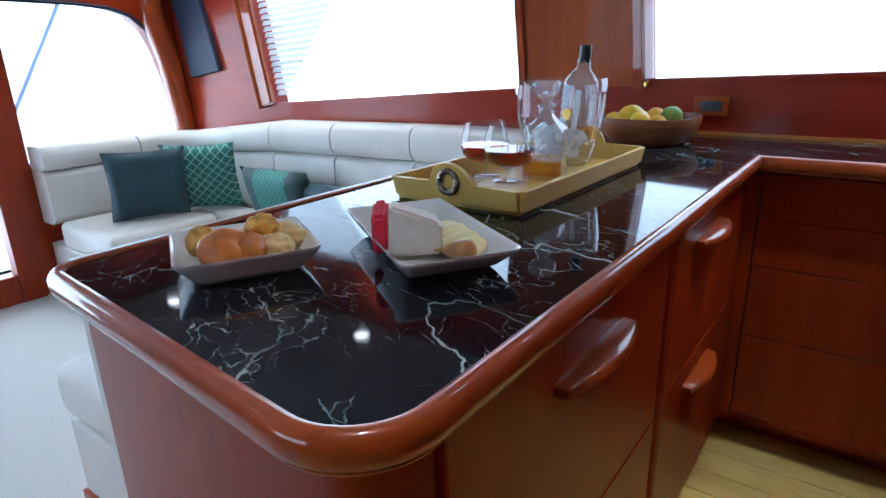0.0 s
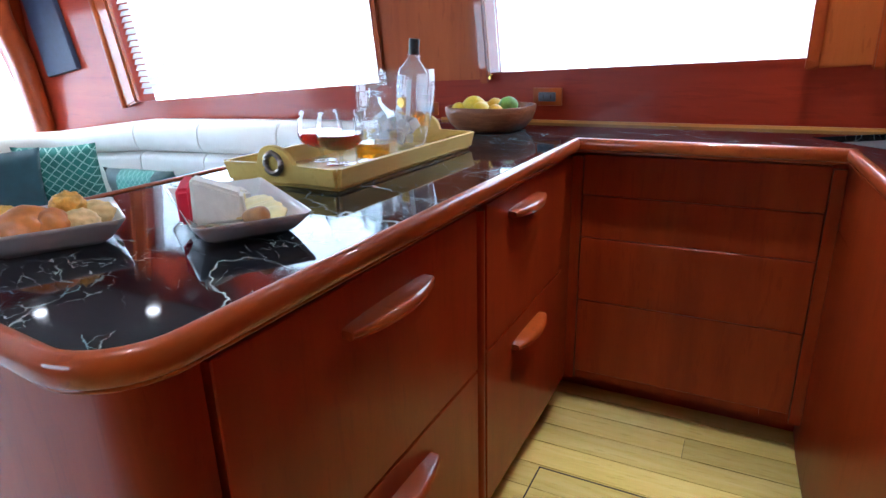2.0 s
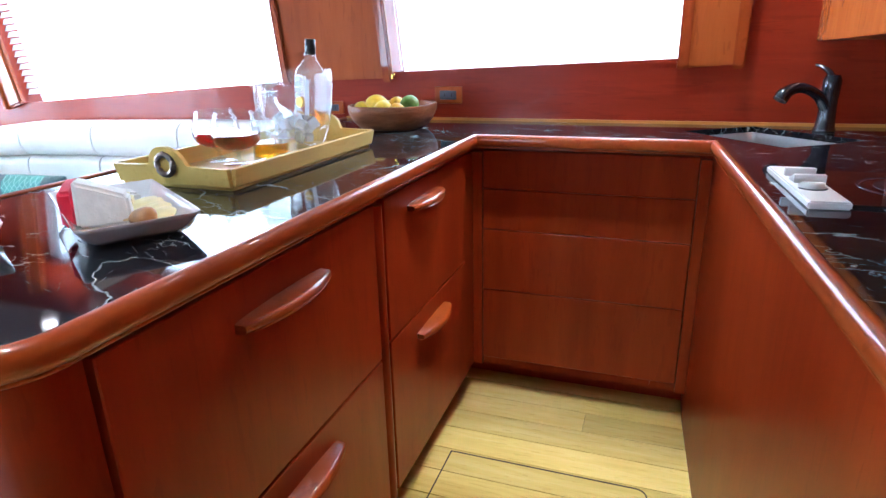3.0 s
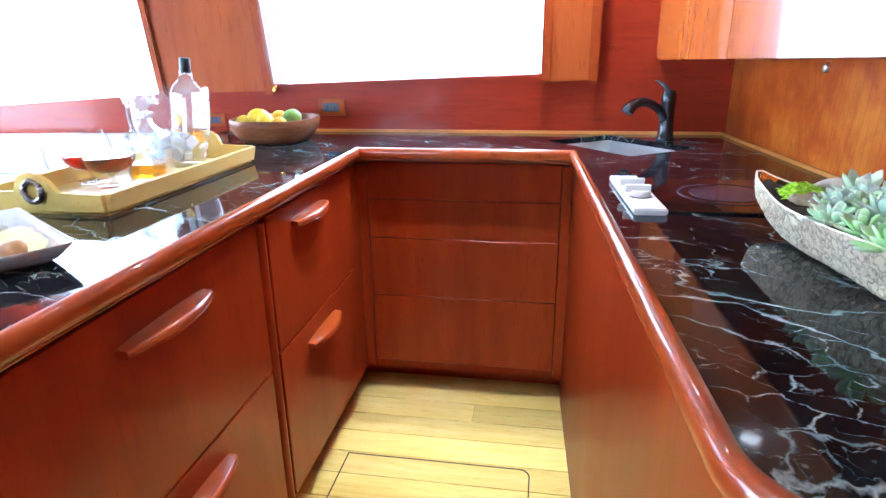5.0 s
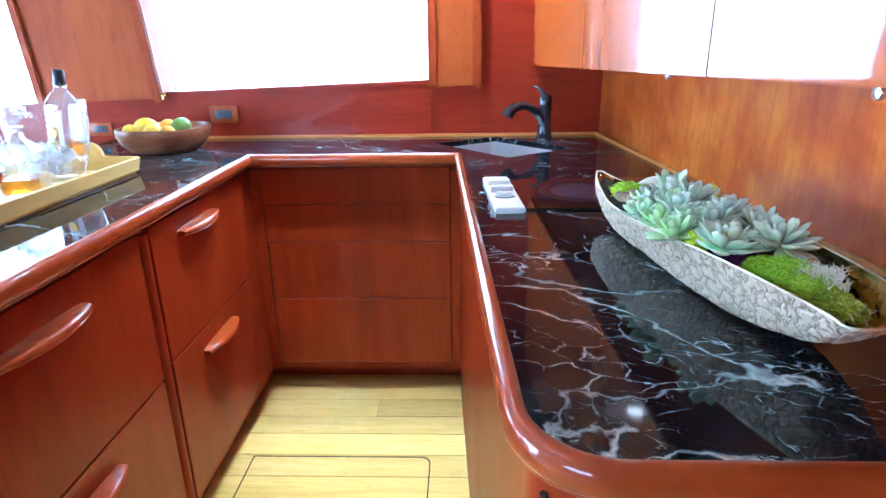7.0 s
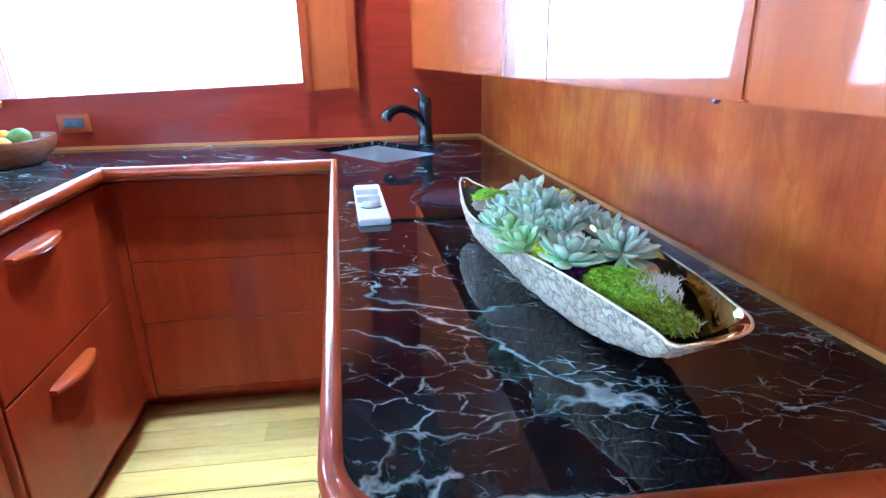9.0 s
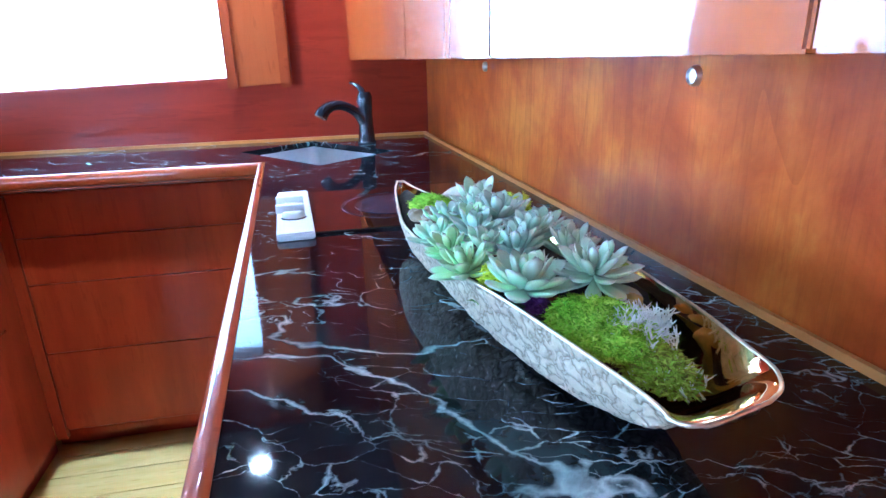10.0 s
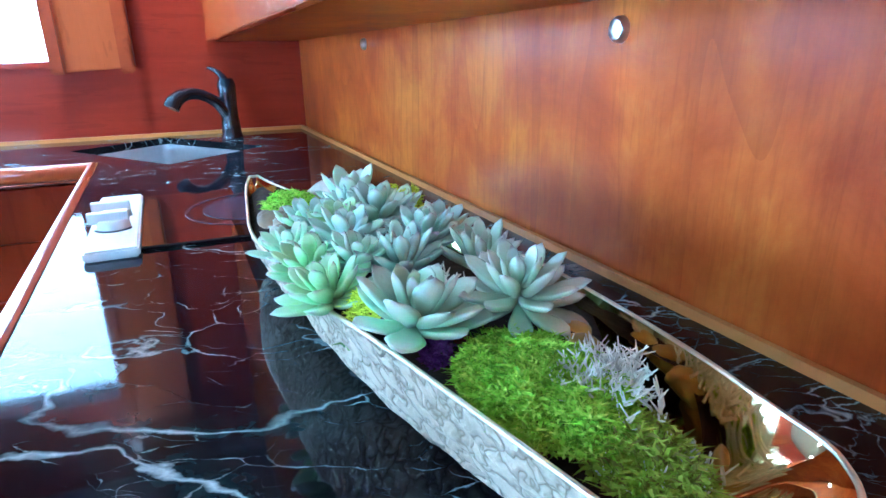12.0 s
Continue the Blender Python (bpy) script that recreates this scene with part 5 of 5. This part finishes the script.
def leaf_mesh():
    """One fleshy pointed leaf along +x, 1 long, cupped upward."""
    bm = bmesh.new()
    rings = []
    for i in range(8):
        t = i / 7
        w = 0.232 * math.sin(math.pi * (0.14 + 0.86 * t) ** 1.75) ** 0.72 + 0.014
        h = 0.095 * (1 - 0.70 * t) + 0.014
        if i == 7:
            w, h = 0.012, 0.008
        z = 0.20 * t * t
        ring = []
        for k in range(8):
            a = 2 * math.pi * k / 8
            cz = h * math.sin(a) + 0.30 * w * abs(math.cos(a)) ** 2
            ring.append(bm.verts.new((t, w * math.cos(a), z + cz)))
        rings.append(ring)
    for p, q in zip(rings, rings[1:]):
        for k in range(8):
            bm.faces.new((p[k], p[(k + 1) % 8], q[(k + 1) % 8], q[k]))
    bm.faces.new(rings[0][::-1]), bm.faces.new(rings[-1])
    bmesh.ops.recalc_face_normals(bm, faces=bm.faces)
    return bm


def leaf_material(name, base, tip):
    m, n, l, b = material(name, 0.48)
    v = coords(n, l, (1, 1, 1))
    sx = n.new("ShaderNodeSeparateXYZ")
    l.new(v, sx.inputs["Vector"])
    col = ramp(n, l, sx.outputs["X"], [(0.0, tuple(c * 0.8 for c in base)), (0.55, base), (0.9, tip), (1.0, (0.56, 0.50, 0.42))])
    oi = n.new("ShaderNodeObjectInfo")
    hsv = n.new("ShaderNodeHueSaturation")
    l.new(math_node(n, l, "ADD", math_node(n, l, "MULTIPLY", oi.outputs["Random"], 0.5), 0.75), hsv.inputs["Value"])
    l.new(math_node(n, l, "ADD", math_node(n, l, "MULTIPLY", oi.outputs["Random"], 0.03), 0.485), hsv.inputs["Hue"])
    l.new(col, hsv.inputs["Color"])
    bloom = noise_tex(n, l, v, 9, 4)
    l.new(mix(n, l, math_node(n, l, "MULTIPLY", bloom, 0.35), hsv.outputs["Color"], (0.76, 0.84, 0.70)), b.inputs["Base Color"])
    b.inputs["Subsurface Weight"].default_value = 0.12
    b.inputs["Subsurface Radius"].default_value = (0.004, 0.006, 0.003)
    bump(n, l, b, bloom, 0.1, 0.01)
    return m


LEAVES = {}
for key, base, tip in (("blue", (0.50, 0.69, 0.52), (0.76, 0.87, 0.70)), ("mint", (0.60, 0.83, 0.52), (0.84, 0.94, 0.70)), ("green", (0.50, 0.76, 0.27), (0.70, 0.87, 0.50)), ("grey", (0.54, 0.67, 0.43), (0.80, 0.86, 0.66))):
    me = bpy.data.meshes.new("leaf_" + key)
    b_ = leaf_mesh()
    b_.to_mesh(me)
    b_.free()
    me.polygons.foreach_set("use_smooth", [True] * len(me.polygons))
    me.materials.append(leaf_material("succulent_" + key, base, tip))
    LEAVES[key] = me


def succulent(x, y, z, size, key, label, rings, seed, slim=1.0, tilt=(0, 0)):
    p = thing("succulent", label, "succulent", "succulents in the planter")
    p.matrix_basis = pose(x, y, z, tilt[0], tilt[1], seed * 47 % 360)
    rng = random.Random(seed)
    a = 0
    for r_i, (count, lift, length) in enumerate(rings):
        for k in range(count):
            a += 137.5 if count < 4 else 360 / count
            lf = new("leaf", LEAVES[key])
            lf.parent = p
            s = size * length * rng.uniform(0.82, 1.02)
            lf.matrix_basis = pose(0, 0, 0.004 * r_i, 0, 0, a + rng.uniform(-9, 9) + r_i * 23) @ pose(0.004, 0, 0, 0, -(lift + rng.uniform(-6, 6)), rng.uniform(-6, 6)) @ Matrix.Diagonal((s, s * slim, s, 1))


BIGR = ((7, 4, 1.08), (7, 24, 1.0), (5, 46, 0.85), (4, 68, 0.6))
MIDR = ((7, 6, 1.05), (7, 28, 0.95), (5, 54, 0.7))
succulent(1.262, 0.714, 1.004, 0.042, "mint", "large open mint-green rosette with fleshy leaves", BIGR, 3, 1.1, (4, -8))
succulent(1.330, 0.712, 1.008, 0.042, "grey", "large grey-green rosette with pointed leaves", ((9, -16, 1.0), (9, 12, 1.0), (7, 40, 0.85), (5, 62, 0.62)), 5, 0.82, (-2, 4))
succulent(1.258, 0.868, 1.006, 0.036, "blue", "blue-green rosette among the planter's succulents", BIGR, 7)
succulent(1.300, 0.925, 1.008, 0.040, "blue", "tall blue-green rosette near the driftwood", BIGR, 9)
succulent(1.296, 1.010, 1.000, 0.046, "mint", "upright pale green rosette at the narrow end", ((7, 20, 1.0), (6, 48, 0.95), (4, 70, 0.7)), 11, 1.0)
succulent(1.222, 0.835, 0.998, 0.035, "green", "light green rosette at the planter's rim", MIDR, 13)
succulent(1.226, 0.782, 0.998, 0.036, "green", "light green rosette leaning over the rim", MIDR, 15, 1.0, (0, -14))
succulent(1.315, 0.845, 1.008, 0.034, "blue", "small blue-green rosette in the middle", BIGR, 17)
succulent(1.285, 0.805, 1.006, 0.038, "blue", "small spiky blue-green rosette", ((9, 22, 1.0), (7, 48, 0.9), (4, 70, 0.6)), 19, 0.7)
succulent(1.342, 0.790, 1.004, 0.038, "grey", "slim-leaved grey-green rosette by the gold rim", ((9, 18, 1.0), (8, 44, 0.9), (4, 68, 0.6)), 21, 0.65)
succulent(1.345, 0.890, 0.998, 0.036, "blue", "small blue rosette by the far rim", MIDR, 23)
succulent(1.245, 0.945, 1.000, 0.038, "blue", "small blue-green rosette near the stones", MIDR, 25)
succulent(1.328, 0.960, 0.998, 0.036, "mint", "small pale rosette near the bright moss", MIDR, 27)
succulent(1.215, 0.900, 0.994, 0.032, "mint", "small pale rosette at the planter's rim", MIDR, 29)
succulent(1.262, 0.915, 1.006, 0.030, "green", "small fresh green rosette between blue ones", MIDR, 31, 1.0, (6, -10))
succulent(1.285, 0.965, 1.006, 0.032, "blue", "small upright blue-green rosette", ((6, 30, 1.0), (5, 52, 0.9), (4, 72, 0.7)), 33)
succulent(1.252, 0.815, 1.008, 0.029, "mint", "small mint rosette above the rim", MIDR, 35, 1.0, (-5, -8))
succulent(1.232, 0.955, 0.998, 0.027, "green", "tiny light green rosette by the pebbles", MIDR, 37)


def moss(name, label, cx_, cy_, rx, ry, z, hgt, n, cols, seed, blade=0.007):
    m, nd, l, b = material(name + "_colour", 0.75)
    g = nd.new("ShaderNodeNewGeometry")
    l.new(ramp(nd, l, g.outputs["Random Per Island"], [(0.0, cols[0]), (0.5, cols[1]), (1.0, cols[2])]), b.inputs["Base Color"])
    rng = random.Random(seed)
    verts, faces = [], []
    for _ in range(n):
        a, r = rng.uniform(0, 6.283), rng.random() ** 0.5
        u, v = r * math.cos(a), r * math.sin(a)
        x, y = cx_ + rx * u, cy_ + ry * v
        dome = hgt * (1 - r ** 4) * (0.62 + 0.55 * noise.noise((x * 55, y * 55, seed)) + 0.40 * noise.noise((x * 150, y * 150, seed)))
        base = Vector((x, y, z + dome))
        d = Vector((rng.gauss(0, 1), rng.gauss(0, 1), rng.uniform(0.1, 1.6))).normalized()
        s = d.cross(Vector((rng.gauss(0, 1), rng.gauss(0, 1), 0.3))).normalized() * blade * 0.16
        ln = blade * rng.uniform(0.6, 1.4)
        bend = Vector((rng.gauss(0, 0.4), rng.gauss(0, 0.4), -0.2)) * ln
        k = len(verts)
        verts += [base - s, base + s, base + d * ln * 0.6 + s * 0.8, base + d * ln * 0.6 - s * 0.8, base + d * ln + bend]
        faces += [(k, k + 1, k + 2, k + 3), (k + 3, k + 2, k + 4)]
    me = bpy.data.meshes.new(name)
    me.from_pydata(verts, [], faces)
    me.materials.append(m)
    return tagged(new(name, me), label, "moss", kind="stuff")


GREEN = ((0.26, 0.46, 0.008), (0.54, 0.84, 0.02), (0.80, 0.94, 0.10))
LEMON = ((0.66, 0.74, 0.012), (0.82, 0.90, 0.02), (0.92, 0.96, 0.06))
moss("moss_clump", "bright green moss mound over the soil", 1.305, 0.642, 0.041, 0.060, 0.995, 0.015, 12000, GREEN, 1, 0.0056)
moss("moss_clump", "green and brown moss towards the gold end", 1.322, 0.585, 0.024, 0.038, 0.985, 0.016, 4600, ((0.30, 0.27, 0.04), (0.48, 0.68, 0.03), (0.74, 0.86, 0.10)), 2)
moss("moss_clump", "green moss at the narrow end of the planter", 1.240, 1.060, 0.030, 0.045, 0.990, 0.020, 2600, GREEN, 3)
moss("lichen_tuft", "lemon-green moss tuft at the planter rim", 1.246, 0.748, 0.016, 0.020, 0.998, 0.018, 1300, LEMON, 4, 0.0055)
moss("lichen_tuft", "lemon-green moss tuft near the bulkhead", 1.346, 0.985, 0.018, 0.022, 0.996, 0.034, 1300, LEMON, 5, 0.005)
moss("lichen_tuft", "lemon-green moss tuft between rosettes", 1.358, 0.920, 0.015, 0.020, 0.996, 0.020, 900, LEMON, 6, 0.004)
moss("lichen_tuft", "small tuft of purple dyed moss", 1.266, 0.688, 0.010, 0.013, 0.996, 0.010, 500, ((0.08, 0.01, 0.12), (0.14, 0.02, 0.20), (0.20, 0.04, 0.26)), 7, 0.005)
moss("lichen_tuft", "small tuft of dark red moss", 1.285, 0.690, 0.026, 0.014, 0.992, 0.008, 500, ((0.12, 0.008, 0.005), (0.20, 0.02, 0.01), (0.26, 0.03, 0.02)), 8, 0.005)
moss("moss_clump", "dark green moss filling gaps under the rosettes", 1.285, 0.83, 0.066, 0.14, 0.975, 0.010, 2600, ((0.07, 0.13, 0.02), (0.15, 0.25, 0.04), (0.26, 0.36, 0.08)), 9)


def coral(label, x, y, z, n, spread, hgt, seed):
    t = thing("reindeer_lichen", label, "lichen", "pale lichen in the planter", (x, y, z))
    rng = random.Random(seed)
    bm = bmesh.new()
    for _ in range(n):
        p = Vector((rng.gauss(0, spread), rng.gauss(0, spread * 1.3), rng.uniform(0, 0.006)))
        d = Vector((rng.gauss(0, 0.7), rng.gauss(0, 0.7), 1)).normalized()
        q = p + d * hgt * rng.uniform(0.5, 1)
        tube([p, (p + q) / 2 + Vector((rng.gauss(0, 0.002), rng.gauss(0, 0.002), 0)), q], [0.0010, 0.0009, 0.0004], 5, bm)
        for _k in range(2):
            b0 = p.lerp(q, rng.uniform(0.4, 0.8))
            tube([b0, b0 + Vector((rng.gauss(0, 0.004), rng.gauss(0, 0.004), 0.006))], [0.0008, 0.0003], 4, bm)
    part("tuft", bm, plain("silver_lichen", (0.92, 0.90, 0.74), 0.8, 0, 0.10, 200), t)


coral("pale silver branching lichen beside the moss", 1.335, 0.628, 0.990, 190, 0.010, 0.022, 1)
coral("pale silver lichen drooping over the soil edge", 1.328, 0.575, 0.978, 100, 0.007, 0.018, 2)
coral("pale dry twigs between the rosettes", 1.293, 0.765, 0.995, 24, 0.006, 0.030, 3)
M_PEB = plain("tan_pebble", (0.36, 0.27, 0.16), 0.5, 0, 0.4, 25)
M_PEBY = plain("golden_pebble", (0.62, 0.44, 0.08), 0.4, 0, 0.3, 25)
for k, (x, y, z, r, m_) in enumerate([(1.212, 0.985, 0.990, 0.012, M_PEB), (1.222, 0.965, 0.992, 0.011, M_PEB), (1.207, 1.005, 0.988, 0.009, M_PEB), (1.228, 0.995, 0.992, 0.010, M_PEB), (1.215, 0.945, 0.988, 0.010, M_PEB),
                                      (1.347, 0.668, 0.982, 0.011, M_PEBY), (1.352, 0.645, 0.978, 0.010, M_PEBY), (1.338, 0.640, 0.976, 0.010, M_PEBY), (1.342, 0.608, 0.970, 0.009, M_PEBY), (1.355, 0.685, 0.982, 0.009, M_PEBY), (1.333, 0.585, 0.962, 0.008, M_PEBY)]):
    lump("pebble", "smooth tan pebble bedded in the planter", "pebble", x, y, z + 0.013, r * 1.2, r, r * 0.8, m_, k * 40, 0.15, 1.5, k, "pebbles in the planter")
dw = thing("driftwood", "pale bleached driftwood piece at the planter's end", "driftwood")
shade(part("branch", tube(curve([(1.268, 1.095, 0.998), (1.285, 1.07, 1.010), (1.305, 1.045, 1.006), (1.322, 1.01, 0.996)], 5), [0.006 + 0.010 * math.sin(3.1 * (i + 2) / 19) for i in range(16)], 10, flat=0.7), plain("bleached_wood", (0.62, 0.52, 0.40), 0.7, 0, 0.3, 50, 0.6), dw), 80)
